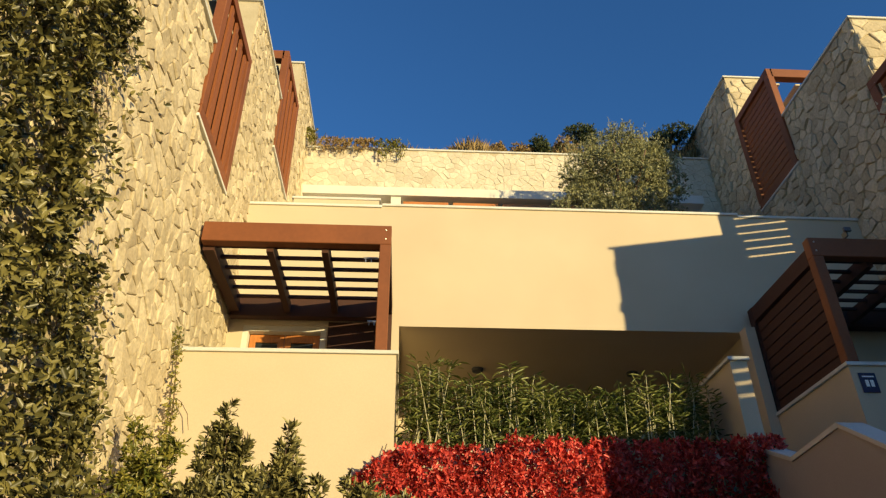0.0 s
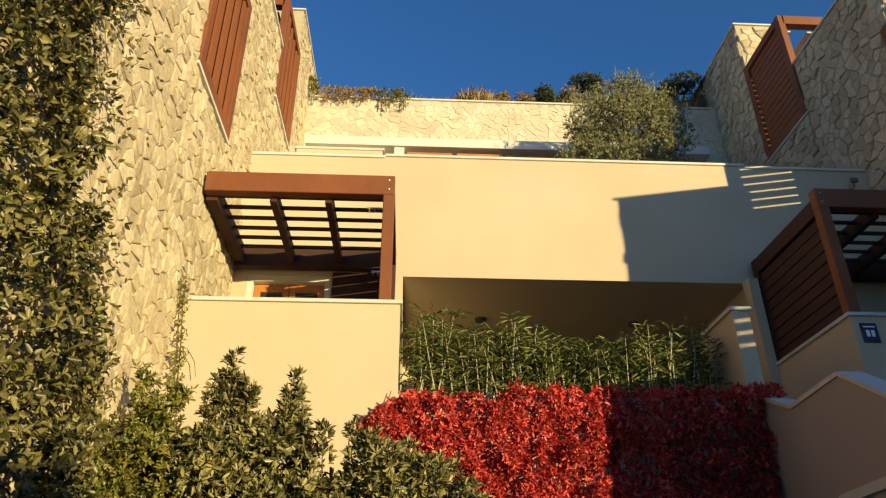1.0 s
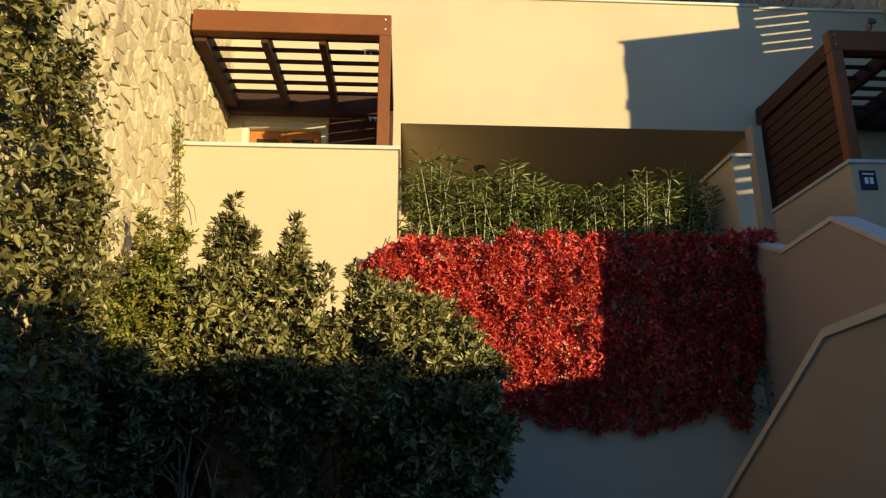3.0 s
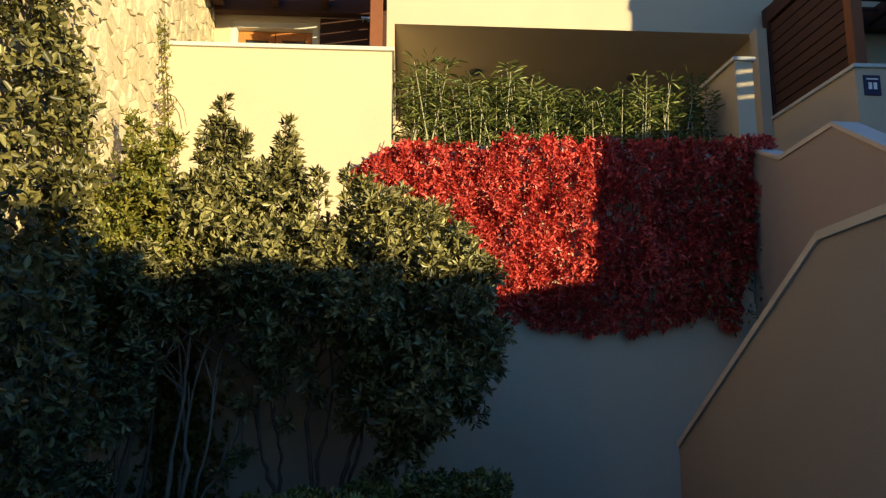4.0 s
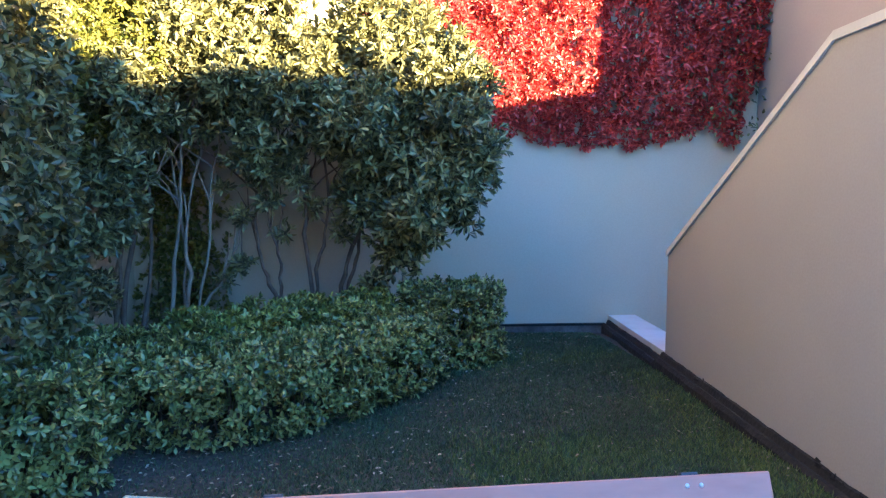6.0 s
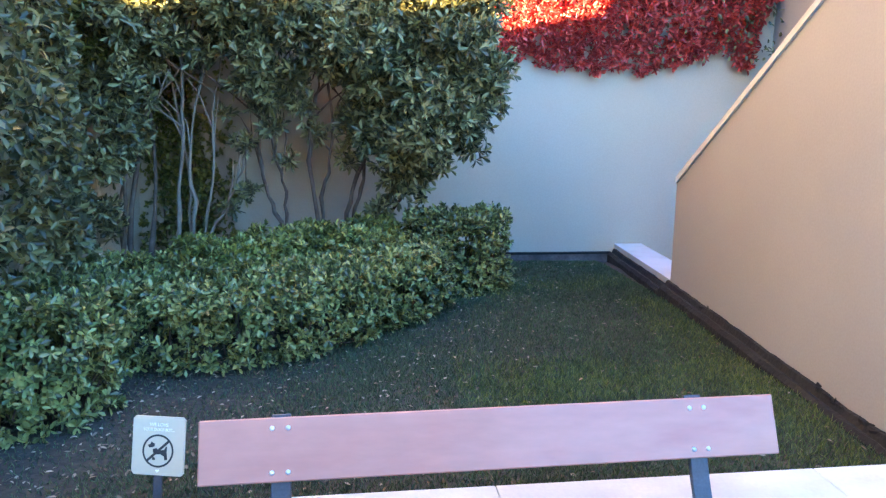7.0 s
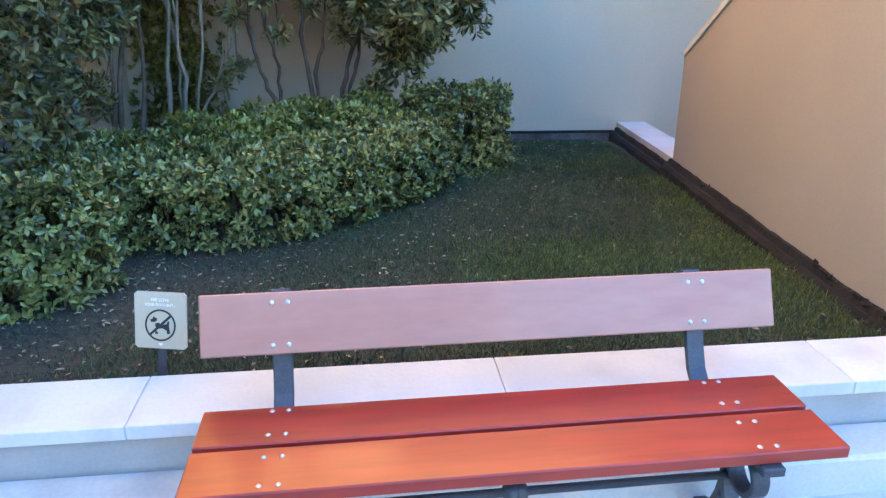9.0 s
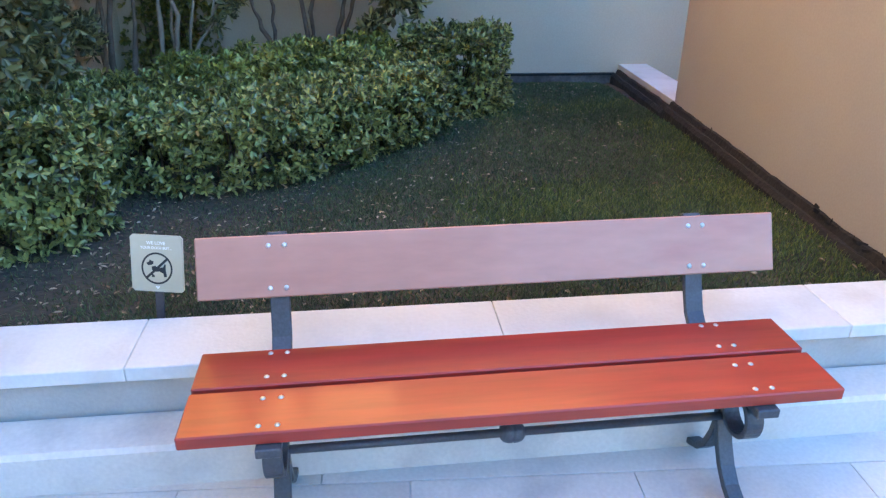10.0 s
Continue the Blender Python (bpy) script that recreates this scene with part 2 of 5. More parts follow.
def rosettes(centres, axes, count, length, width, spread=0.9, jitter=0.25):
    """Whorls of leaves round twig tips: base, way, up, length, width for leaves()."""
    n = len(centres)
    axes = unit(axes)
    ref = unit(np.cross(axes, R.normal(size=(n, 3))))
    ref2 = np.cross(axes, ref)
    B, D, U, LL, WW = [], [], [], [], []
    for k in range(count):
        a = math.tau * k / count + R.uniform(-0.5, 0.5, n)
        s = spread * R.uniform(0.35, 1.25, n)
        d = unit(axes * np.cos(s)[:, None] + (ref * np.cos(a)[:, None] + ref2 * np.sin(a)[:, None]) * np.sin(s)[:, None] + R.normal(0, jitter, (n, 3)))
        B.append(centres + axes * R.uniform(-0.02, 0.015, n)[:, None]), D.append(d), U.append(axes + 0.3 * R.normal(size=(n, 3)))
        k2 = R.uniform(0.7, 1.25, n)
        LL.append(length * k2), WW.append(width * k2 * R.uniform(0.85, 1.15, n))
    return np.concatenate(B), np.concatenate(D), np.concatenate(U), np.concatenate(LL), np.concatenate(WW)


def blobs(items, per_area, shell=0.35):
    """Points in the outer shell of uneven ellipsoids (cx, cy, cz, rx, ry, rz), with outward axes."""
    P, A = [], []
    for cx, cy, cz, rx, ry, rz in items:
        n = int(per_area * 4 * math.pi * ((rx * ry) ** 1.6 + (rx * rz) ** 1.6 + (ry * rz) ** 1.6) ** (1 / 1.6) / 2)
        d = unit(R.normal(size=(n, 3)))
        r = 1 - shell * R.uniform(0, 1, n) ** 1.6
        wob = np.array([noise.noise(Vector(v * 2.3) + Vector((cx * 3, cy * 3, cz * 3))) for v in d])
        P.append(np.array([cx, cy, cz]) + d * (r * (1 + 0.28 * wob))[:, None] * np.array([rx, ry, rz]))
        A.append(unit(d / np.array([rx, ry, rz])) + np.array([0, 0, 0.45]) + 0.35 * R.normal(size=(n, 3)))
    return np.concatenate(P), np.concatenate(A)


def clip(poly, nx, ny, c):
    """The part of a convex polygon where nx*x + ny*y <= c."""
    out = []
    for (x0, y0), (x1, y1) in zip(poly, poly[1:] + poly[:1]):
        a, b = nx * x0 + ny * y0 - c, nx * x1 + ny * y1 - c
        if a <= 0:
            out.append((x0, y0))
        if (a < 0 < b) or (b < 0 < a):
            k = a / (a - b)
            out.append((x0 + k * (x1 - x0), y0 + k * (y1 - y0)))
    return out


def crazy_paving(u0, u1, v0, v1, size, rnd, joint=0.008):
    """Irregular stone outlines that fill a rectangle."""
    nu, nv = max(1, round((u1 - u0) / size)), max(1, round((v1 - v0) / (size * 0.8)))
    su, sv = (u1 - u0) / nu, (v1 - v0) / nv
    seed = {(i, j): (u0 + (i + 0.5 + rnd.uniform(-0.47, 0.47)) * su, v0 + (j + 0.5 + rnd.uniform(-0.47, 0.47)) * sv) for i in range(-2, nu + 2) for j in range(-2, nv + 2)}
    for i in range(nu):
        for j in range(nv):
            px, py = seed[i, j]
            poly = [(u0, v0), (u1, v0), (u1, v1), (u0, v1)]
            for a in range(-2, 3):
                for b in range(-2, 3):
                    if (a or b) and (i + a, j + b) in seed and poly:
                        qx, qy = seed[i + a, j + b]
                        dx, dy = qx - px, qy - py
                        l = math.hypot(dx, dy)
                        if l > 1e-6:
                            nx, ny = dx / l, dy / l
                            poly = clip(poly, nx, ny, nx * (px + qx) / 2 + ny * (py + qy) / 2 - joint * 0.5)
            if len(poly) >= 3:
                cx, cy = sum(p[0] for p in poly) / len(poly), sum(p[1] for p in poly) / len(poly)
                yield cx, cy, poly


def stone_faces(poly, cx, cy, place, rnd, proud):
    """Vertices and faces of one rough stone on a wall; place(u, v, depth) gives the world point."""
    tu, tv, h = rnd.uniform(-0.10, 0.10), rnd.uniform(-0.10, 0.10), rnd.uniform(0.35, 1.0) * proud
    ring0 = [place(u, v, -0.02) for u, v in poly]
    ring1 = [place(u, v, max(0.004, h * 0.55 + tu * (u - cx) + tv * (v - cy))) for u, v in poly]
    ring2 = [place(cx + 0.86 * (u - cx) + rnd.uniform(-.012, .012), cy + 0.86 * (v - cy) + rnd.uniform(-.012, .012), max(0.006, h + tu * (u - cx) + tv * (v - cy) + rnd.uniform(-.005, .005))) for u, v in poly]
    n = len(poly)
    fs = [(k, (k + 1) % n, n + (k + 1) % n, n + k) for k in range(n)] + [(n + k, n + (k + 1) % n, 2 * n + (k + 1) % n, 2 * n + k) for k in range(n)]
    vs = ring0 + ring1 + ring2 + [place(cx, cy, h + rnd.uniform(-.004, .01))]
    fs += [(2 * n + k, 2 * n + (k + 1) % n, 3 * n) for k in range(n)]
    return vs, fs


def clad(wall, patches, place, size, proud, seed, near=None, face=STONE, bed=STONES):
    """Stone cladding over rectangles (u0, u1, v0, v1) of a wall: stones where near(u, v) is true are parts of their own, the rest one bed."""
    rnd = random.Random(seed)
    V, F, made = [], [], 0
    for u0, u1, v0, v1 in patches:
        for cx, cy, poly in crazy_paving(u0, u1, v0, v1, size, rnd):
            vs, fs = stone_faces(poly, cx, cy, place, rnd, proud)
            if near and near(cx, cy) and made < 300:
                made += 1
                me = bpy.data.meshes.new("stone")
                me.from_pydata(vs, [], fs)
                me.materials.append(face)
                new("stone", me).parent = wall
            else:
                k = len(V)
                V += vs
                F += [tuple(i + k for i in f) for f in fs]
    me = bpy.data.meshes.new("stone_bed")
    me.from_pydata(V, [], F)
    me.materials.append(bed)
    ob = new("stone_bed", me)
    ob.parent = wall
    tagged(ob, kind="stuff")


# ---- large structure ----
XL, XR = -2.6, 7.55          # stone walls of the two neighbouring houses
YB, YF = 7.35, 9.4           # planter wall and house front


def structure(name, bm, material, label, category):
    return tagged(part(name, bm, material), label, category, kind="structure")


# ground: one sheet to the horizon, the lawn bed behind the low wall
gbm = bmesh.new()
for x0, x1, y0, y1 in ((-600, 600, -600, 0.3),):
    box(gbm, x0, x1, y0, y1, -0.5, -0.012)
box(gbm, -600, 600, 0.3, 13.4, -0.5, -0.013)
box(gbm, -600, 600, 13.4, 600, -0.5, -0.012)
# unseen beyond the paving; its dark colour is chosen to cut bounced sunlight
structure("ground", gbm, FARGROUND, "unseen ground round the houses, kept dark to limit bounced light", "ground")
structure("pavement_base", boxes((-6.0, 7.4, -4.5, 2.2, -0.3, -0.008)), PAVING, "pale paved path in front of the lawn", "pavement")

# terraced stone walls: blocks step up with the hill
BLOCKS_L = [(0.6, 6.48, 9.0), (6.48, 8.07, 7.72), (8.0, 10.31, 11.72), (10.31, 11.95, 10.48), (11.9, 15.0, 14.4)]
# right blocks below y 2.35 are unseen, added to cast the shade edges
BLOCKS_R = [(-14.0, -8.5, 4.3), (-8.5, -6.4, 4.1), (-6.4, -5.0, 3.85), (-5.0, -4.0, 3.72), (-4.0, -2.6, 3.5), (-2.6, 0.36, 3.38), (0.36, 2.35, 5.0), (2.35, 4.2, 4.7), (4.15, 6.48, 8.5), (6.48, 8.0, 7.72), (7.85, 10.31, 11.72), (10.31, 11.95, 10.5), (11.9, 15.0, 14.45)]


def stepped_wall(name, blocks, xa, xb, label):
    bm = bmesh.new()
    for y0, y1, z in blocks:
        side = 0.9 if y0 > 7.5 else 0.3
        box(bm, *((xa, xa + side) if xb > 0 else (xb - side, xb)), y0, y1, -0.1, z)
    return structure(name, bm, MORTAR, label, "wall")


wall_left = stepped_wall("wall_left", BLOCKS_L, XL - 0.9, XL, "stepped side wall clad in sunlit cream limestone rubble")
wall_right = stepped_wall("wall_right", BLOCKS_R, XR, XR + 0.9, "stepped side wall clad in limestone, in evening shade, with added unseen shadow-casting near blocks")


def coping_run(name, segs, label):
    """Thin pale cap slabs (x0, x1, y0, y1, z) on top of walls."""
    root = tagged(new(name), label, "coping", kind="structure")
    for x0, x1, y0, y1, z in segs:
        part("cap", boxes((x0, x1, y0, y1, z, z + 0.045), bevel=0.004), CAPSTONE, root)
    return root


coping_run("trim_left_caps", [(XL - (0.9 if y0 > 7.5 else 0.3), XL + 0.05, y0 - 0.04, y1, z) for y0, y1, z in BLOCKS_L], "thin pale stone caps on the stepped wall")
coping_run("trim_right_caps", [(XR - 0.05, XR + (0.9 if y0 > 7.5 else 0.3), y0 - 0.04, y1, z) for y0, y1, z in BLOCKS_R], "thin pale stone caps on the stepped wall")

# unseen plain wall behind the walker, added to cut sky light on the garden
structure("wall_sky_blocker", boxes((-16.0, 3.0, -7.4, -7.0, -0.1, 7.0)), CREAM, "plain cream rendered wall added behind the walker to block sky light", "wall")

# planter wall with the parapet of the balcony at its left
structure("wall_planter", prism([(XL, 0), (3.75, 0), (3.75, 4.02), (-0.11, 4.02), (-0.11, 5.06), (XL, 5.06)], "y", YB, YB + 0.22), CREAM, "smooth cream rendered garden wall", "wall")
structure("wall_balcony_return", boxes((-0.33, -0.113, YB + 0.22, YF, 3.6, 5.06)), CREAM, "cream rendered balcony parapet return", "wall")
coping_run("trim_parapet", [(XL, -0.085, YB - 0.03, YB + 0.25, 5.06), (-0.36, -0.085, YB + 0.25, YF, 5.06)], "pale stone coping on the cream parapet")
structure("floor_balcony", boxes((XL, -0.33, YB + 0.22, YF, 3.9, 4.08)), PAVING, "pale balcony floor slab", "floor")
structure("floor_planter", boxes((-0.113, 3.75, YB + 0.22, 12.4, 3.4, 3.85)), SOIL, "dark planter soil behind the wall", "soil")

# house front: cream upper volume over a deep shaded recess
fb = bmesh.new()
for it in ((-2.6, 7.55, YF, YF + 0.3, 6.41, 8.56), (-2.6, -2.37, YF, YF + 0.3, 3.9, 6.41), (-1.17, -0.113, YF, YF + 0.3, 3.9, 6.41), (-2.37, -1.17, YF, YF + 0.3, 6.39, 6.41), (5.1, 7.55, YF, YF + 0.3, 3.9, 6.41)):
    box(fb, *it)
structure("wall_front", fb, CREAM, "cream rendered house front lit by low sun", "wall")
structure("ceiling_recess", boxes((-0.113, 5.1, YF + 0.3, 12.4, 6.41, 6.55)), CREAM, "shaded cream ceiling of the deep recess", "ceiling")
structure("wall_recess", boxes((-0.113, 5.1, 12.4, 12.6, 3.4, 6.55), (-0.33, -0.113, YF + 0.3, 12.4, 3.4, 6.41), (5.1, 5.3, YF + 0.3, 12.4, 3.4, 6.41)), CREAM, "shaded cream walls of the recess", "wall")
structure("roof_terrace", boxes((-2.6, 7.55, YF + 0.3, 13.5, 8.0, 8.25)), PAVING, "flat roof terrace over the recess", "roof")
structure("wall_terrace", boxes((-1.96, -0.52, YF + 0.36, YF + 0.56, 8.25, 8.935)), CREAM, "low cream parapet on the roof terrace", "wall")
coping_run("trim_front_caps", [(-0.45, 5.47, YF - 0.03, YF + 0.33, 8.56), (-2.6, -0.45, YF - 0.03, YF + 0.33, 8.53), (5.47, 7.55, YF - 0.03, YF + 0.33, 8.52), (-1.99, -0.49, YF + 0.34, YF + 0.58, 8.935)], "pale coping along the top of the house front")

# passage and stairs on the right
structure("wall_pier", boxes((3.70, 3.90, YB - 0.02, 9.2, 3.0, 5.05)), CREAM, "cream rendered stair side wall with sun stripes", "wall")
coping_run("trim_pier", [(3.67, 3.93, YB - 0.05, 9.2, 5.05)], "pale coping on the stair side wall")
structure("wall_side_balcony", boxes((5.15, 5.35, 7.62, YF, 3.0, 5.05), (5.15, 7.55, 7.42, 7.62, 3.0, 5.05), (5.0, 5.147, 9.2, YF, 3.0, 6.41)), CREAM, "cream rendered balcony parapet of the next house", "wall")
coping_run("trim_side_balcony", [(5.12, 5.38, 7.65, YF, 5.05), (5.12, 7.55, 7.39, 7.65, 5.05)], "pale coping on the next parapet")
UPPER = [(7.33, 4.04), (7.08, 3.91), (6.65, 3.715), (5.79, 3.77), (4.98, 3.24)]
LOWER = [(5.37, 1.115), (3.43, 2.345), (2.95, 2.37), (2.2, 2.385)]


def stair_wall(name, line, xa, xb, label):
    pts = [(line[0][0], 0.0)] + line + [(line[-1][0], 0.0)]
    structure(name, prism(pts, "x", xa, xb), SHADED_CREAM, label, "wall")
    cap = [(y, z + 0.045) for y, z in line]
    root = tagged(new("trim_" + name), "pale sloping stone coping on the stair wall", "coping", kind="structure")
    for (ya, za), (yb, zb) in zip(line, line[1:]):
        part("cap", prism([(ya, za), (yb, zb), (yb, zb + 0.045), (ya, za + 0.045)], "x", xa - 0.014, xb + 0.014), CAPSTONE, root)


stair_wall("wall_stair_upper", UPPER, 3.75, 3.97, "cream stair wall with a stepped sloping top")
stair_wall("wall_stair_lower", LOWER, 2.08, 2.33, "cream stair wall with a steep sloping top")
structure("floor_landing", boxes((2.33, 3.75, 2.2, 3.5, 0.0, 1.5), (3.97, 5.15, 7.4, 9.2, 2.5, 3.9)), PAVING, "pale stair landings between the walls", "floor")

# upper house on the terrace and the retaining wall behind it
structure("wall_retaining", boxes((-2.6, 7.55, 13.5, 13.9, 7.9, 13.2)), MORTAR, "pale crazy-paved limestone retaining wall", "wall")
coping_run("trim_retaining", [(-2.6, 7.55, 13.46, 13.94, 13.2)], "pale coping on the retaining wall")
structure("roof_slab", boxes((-2.35, 6.6, 12.5, 13.5, 11.09, 11.31)), WHITEPAINT, "white roof slab edge of the upper terrace house", "roof")
structure("wall_upper", boxes((-2.35, -0.55, 12.9, 13.5, 8.25, 11.09), (-0.25, 6.6, 13.2, 13.5, 8.25, 11.09)), WHITEPAINT, "white wall of the upper terrace house", "wall")
bmh = bmesh.new()
grid = [[bmh.verts.new((x, y, 13.25 + min(4.5, max(0, y - 13.9)) * 0.95 + max(0, y - 18.4) * 0.25 + 0.3 * noise.noise(Vector((x * 0.2, y * 0.2, 0))) * min(1, (y - 13.9) / 4))) for x in np.linspace(-40, 45, 50)] for y in np.linspace(13.9, 60, 30)]
for a, b in zip(grid, grid[1:]):
    for i in range(len(a) - 1):
        bmh.faces.new((a[i], a[i + 1], b[i + 1], b[i]))
structure("hillside", bmh, HILLSOIL, "dry grassy hillside behind the retaining wall", "hill")

# lawn, its low front wall and edging (turned 2.7 degrees from the house)
FRONT = pose(0.0, 2.157, 0, 0, 0, 2.85)   # x along the low wall, y = 0 at the front of its coping


def lawn_z(x, y):
    return 0.235 + 0.035 * noise.noise(Vector((x * 0.9, y * 0.9, 3))) + max(0, 2.9 - y) * 0.08 - max(0, y - 5.2) * 0.055 - max(0, y - 6.7) * 0.06


lb = bmesh.new()
lg = [[bmesh_v for bmesh_v in (lb.verts.new((x, y, lawn_z(x, y))) for x in np.linspace(-2.6, 2.2, 40))] for y in np.linspace(2.40, YB, 44)]
for a, b in zip(lg, lg[1:]):
    for i in range(len(a) - 1):
        lb.faces.new((a[i], a[i + 1], b[i + 1], b[i]))
lawn = structure("lawn_bed", lb, SOIL, "dark soil of the raised lawn strewn with leaves", "lawn")
low = part("wall_low", boxes((-4.0, 5.0, 0.052, 0.27, -0.05, 0.30)), GREYWALL)
low.matrix_world = FRONT
tagged(low, "low pale rendered wall edging the lawn", "wall", kind="structure")
stepw = part("step_low", boxes((-4.0, 5.0, -0.142, 0.05, -0.05, 0.15), bevel=0.014), PAVING)
stepw.matrix_world = FRONT
tagged(stepw, "pale stone step at the foot of the low wall", "step", kind="structure")
cap_root = thing("trim_low_wall", "pale stone coping slabs on the low wall", "coping", kind="structure", at=FRONT)
edge = -4.46
while edge < 4.8:
    part("slab", boxes((edge + 0.0015, edge + 1.2035, 0.0, 0.30, 0.30, 0.35), bevel=0.003), CAPSTONE, cap_root)
    edge += 1.204
kerb = thing("trim_lawn_edge", "black membrane and pale kerb along the stair wall", "edging", kind="structure")


def edge_x(y):
    """The kerb line: along the stair wall, then slightly away from it."""
    return 2.078 + max(0.0, y - 5.37) * 0.082


def edge_z(y):
    return 0.30 + (y - 2.8) * 0.024 if y < 5.4 else 0.362 - (y - 5.4) * 0.05


def strip(bm, ys, section):
    """A skin along y through cross-sections of (x, z) points."""
    rows = [[bm.verts.new((x, y, z)) for x, z in section(y)] for y in ys]
    for p, q in zip(rows, rows[1:]):
        for i in range(len(p)):
            bm.faces.new((p[i], p[(i + 1) % len(p)], q[(i + 1) % len(p)], q[i]))
    bm.faces.new(rows[0]), bm.faces.new(rows[-1])
    bmesh.ops.recalc_face_normals(bm, faces=bm.faces)


def membrane_section(y):
    x, z = edge_x(y), edge_z(y) - (0.045 if y > 5.385 else 0.0)
    w = 0.012 * noise.noise(Vector((0, y * 3.0, 1))) + 0.006 * noise.noise(Vector((0, y * 11.0, 4)))
    return [(x - 0.085 + w, 0.02), (x - 0.078 + w, z - 0.055), (x - 0.060 + w, z - 0.030 + w), (x - 0.034, z - 0.036), (x - 0.022, z + w), (x - 0.004, z + 0.004 + w), (x - 0.002, 0.02)]


mb = bmesh.new()
strip(mb, np.linspace(2.42, YB - 0.045, 90), membrane_section)
part("membrane", mb, BLACK, kerb)
for y0, n_t in ((3.28, 9), (2.86, 7), (3.02, 4), (4.62, 3)):   # torn, curling rags along the top
    tb = bmesh.new()
    rr = random.Random(int(y0 * 100))
    for _ in range(n_t):
        y = y0 + rr.uniform(-0.13, 0.13)
        x, z, l, h = edge_x(y) - rr.uniform(0.005, 0.03), edge_z(y) - 0.01, rr.uniform(0.02, 0.05), rr.uniform(0.008, 0.026)
        box(tb, -0.0025, 0.0025, 0, l, 0, h, m=pose(x, y, z, rr.uniform(-25, 25), rr.uniform(-40, 20), rr.uniform(-35, 35)))
    part("torn_edge", tb, BLACK, kerb)
part("membrane", boxes((-2.6, 2.2, YB - 0.04, YB, -0.05, 0.17)), DUSTY, kerb, "dusty grey-brown membrane strip")
part("membrane_edge", boxes((-2.6, 2.2, YB - 0.046, YB, 0.17, 0.19)), BLACK, kerb)
for nm, mt, dz0, dz1, inset in (("kerb_cap", CAPSTONE, -0.04, 0.006, 0.0), ("kerb_wall", CREAM, -0.4, -0.04, 0.012)):
    kb = bmesh.new()
    strip(kb, (5.385, YB - 0.004), lambda y: [(edge_x(y) + inset, edge_z(y) + dz0), (edge_x(y) + 0.285 - inset, edge_z(y) + dz0), (edge_x(y) + 0.285 - inset, edge_z(y) + dz1), (edge_x(y) + inset, edge_z(y) + dz1)])
    part(nm, kb, mt, kerb)


# ---- woodwork: screens, pergolas, doors ----
def terrace_screen(y0, y1, z0, z1, x, outward, label, upright=True):
    """A boxed wooden terrace screen in the stone wall: framed upright boards on the side, a front frame and roof slats. outward: -1 faces left, 1 faces right."""
    root = thing("terrace_screen", label, "wooden screen", "terrace screens")
    s = outward
    xa, xb = sorted((x + s * 0.045, x - s * 0.09))
    f = 0.17
    for nm, it in (("frame_rail", (xa, xb, y0, y1, z0, z0 + f)), ("frame_rail", (xa, xb, y0, y1, z1 - f, z1)), ("frame_post", (xa, xb, y0, y0 + f, z0 + f, z1 - f)), ("frame_post", (xa, xb, y1 - f, y1, z0 + f, z1 - f))):
        part(nm, boxes(it, bevel=0.006), WOOD, root)
    n = 8
    w = (y1 - y0 - 2 * f) / max(n, 1)
    xi, xo = sorted((x - s * 0.015, x - s * 0.05))
    if not upright:
        z = z0 + f + 0.01
        while z < z1 - f - 0.05:
            part("board", boxes((xi, xo, y0 + f, y1 - f, z, min(z + 0.124, z1 - f))), WOOD, root)
            z += 0.15
        n = 0
    for k in range(n):
        dx = s * 0.032 * (k % 2)   # every other board stands proud
        part("board", boxes((xi + dx, xo + dx, y0 + f + k * w + 0.024, y0 + f + (k + 1) * w - 0.024, z0 + f, z1 - f)), WOOD, root)
    if upright:
        # dark sheet behind the boards, its colour standing for shade in the gaps
        part("backing", boxes((*sorted((x - s * 0.10, x - s * 0.116)), y0 + f, y1 - f, z0 + f, z1 - f)), SHADED_DARKWOOD, root)
    xe, depth = x - s * 2.2, 0.16
    part("front_beam", boxes((*sorted((x - s * 0.05, xe)), y0, y0 + f, z1 - f - 0.06, z1), bevel=0.006), WOOD, root)
    part("rear_beam", boxes((*sorted((x - s * 0.05, xe)), y1 - f, y1, z1 - f - 0.06, z1)), WOOD, root)
    part("far_post", boxes((*sorted((xe, xe + s * 0.16)), y0, y0 + f, z0, z1 - f - 0.06)), WOOD, root)
    for k in range(5):
        xs = x - s * (0.28 + k * 0.45)
        part("roof_slat", boxes((*sorted((xs, xs + s * 0.10)), y0 + f, y1 - f, z1 - 0.30, z1 - 0.26)), SLATWOOD, root)
    return root


# first screen is unseen, placed so its gaps stripe the pier with sun
SCREENS = [(2.35, 4.15, 4.75, 6.95), (6.48, 8.05, 7.77, 10.35), (10.31, 11.95, 10.53, 13.1)]
for y0, y1, z0, z1 in SCREENS[1:]:
    terrace_screen(y0, y1, z0, z1, XL, 1, "red-brown wooden terrace screen with upright boards, set in sunlit stone")
for y0, y1, z0, z1 in SCREENS:
    terrace_screen(y0, y1, z0, z1, XR, -1, "red-brown wooden terrace screen with level boards, set in shaded stone", False)


def post_x(x0, x1, screen_x):
    return x1 - 0.14 if screen_x > x0 + 0.5 else x0


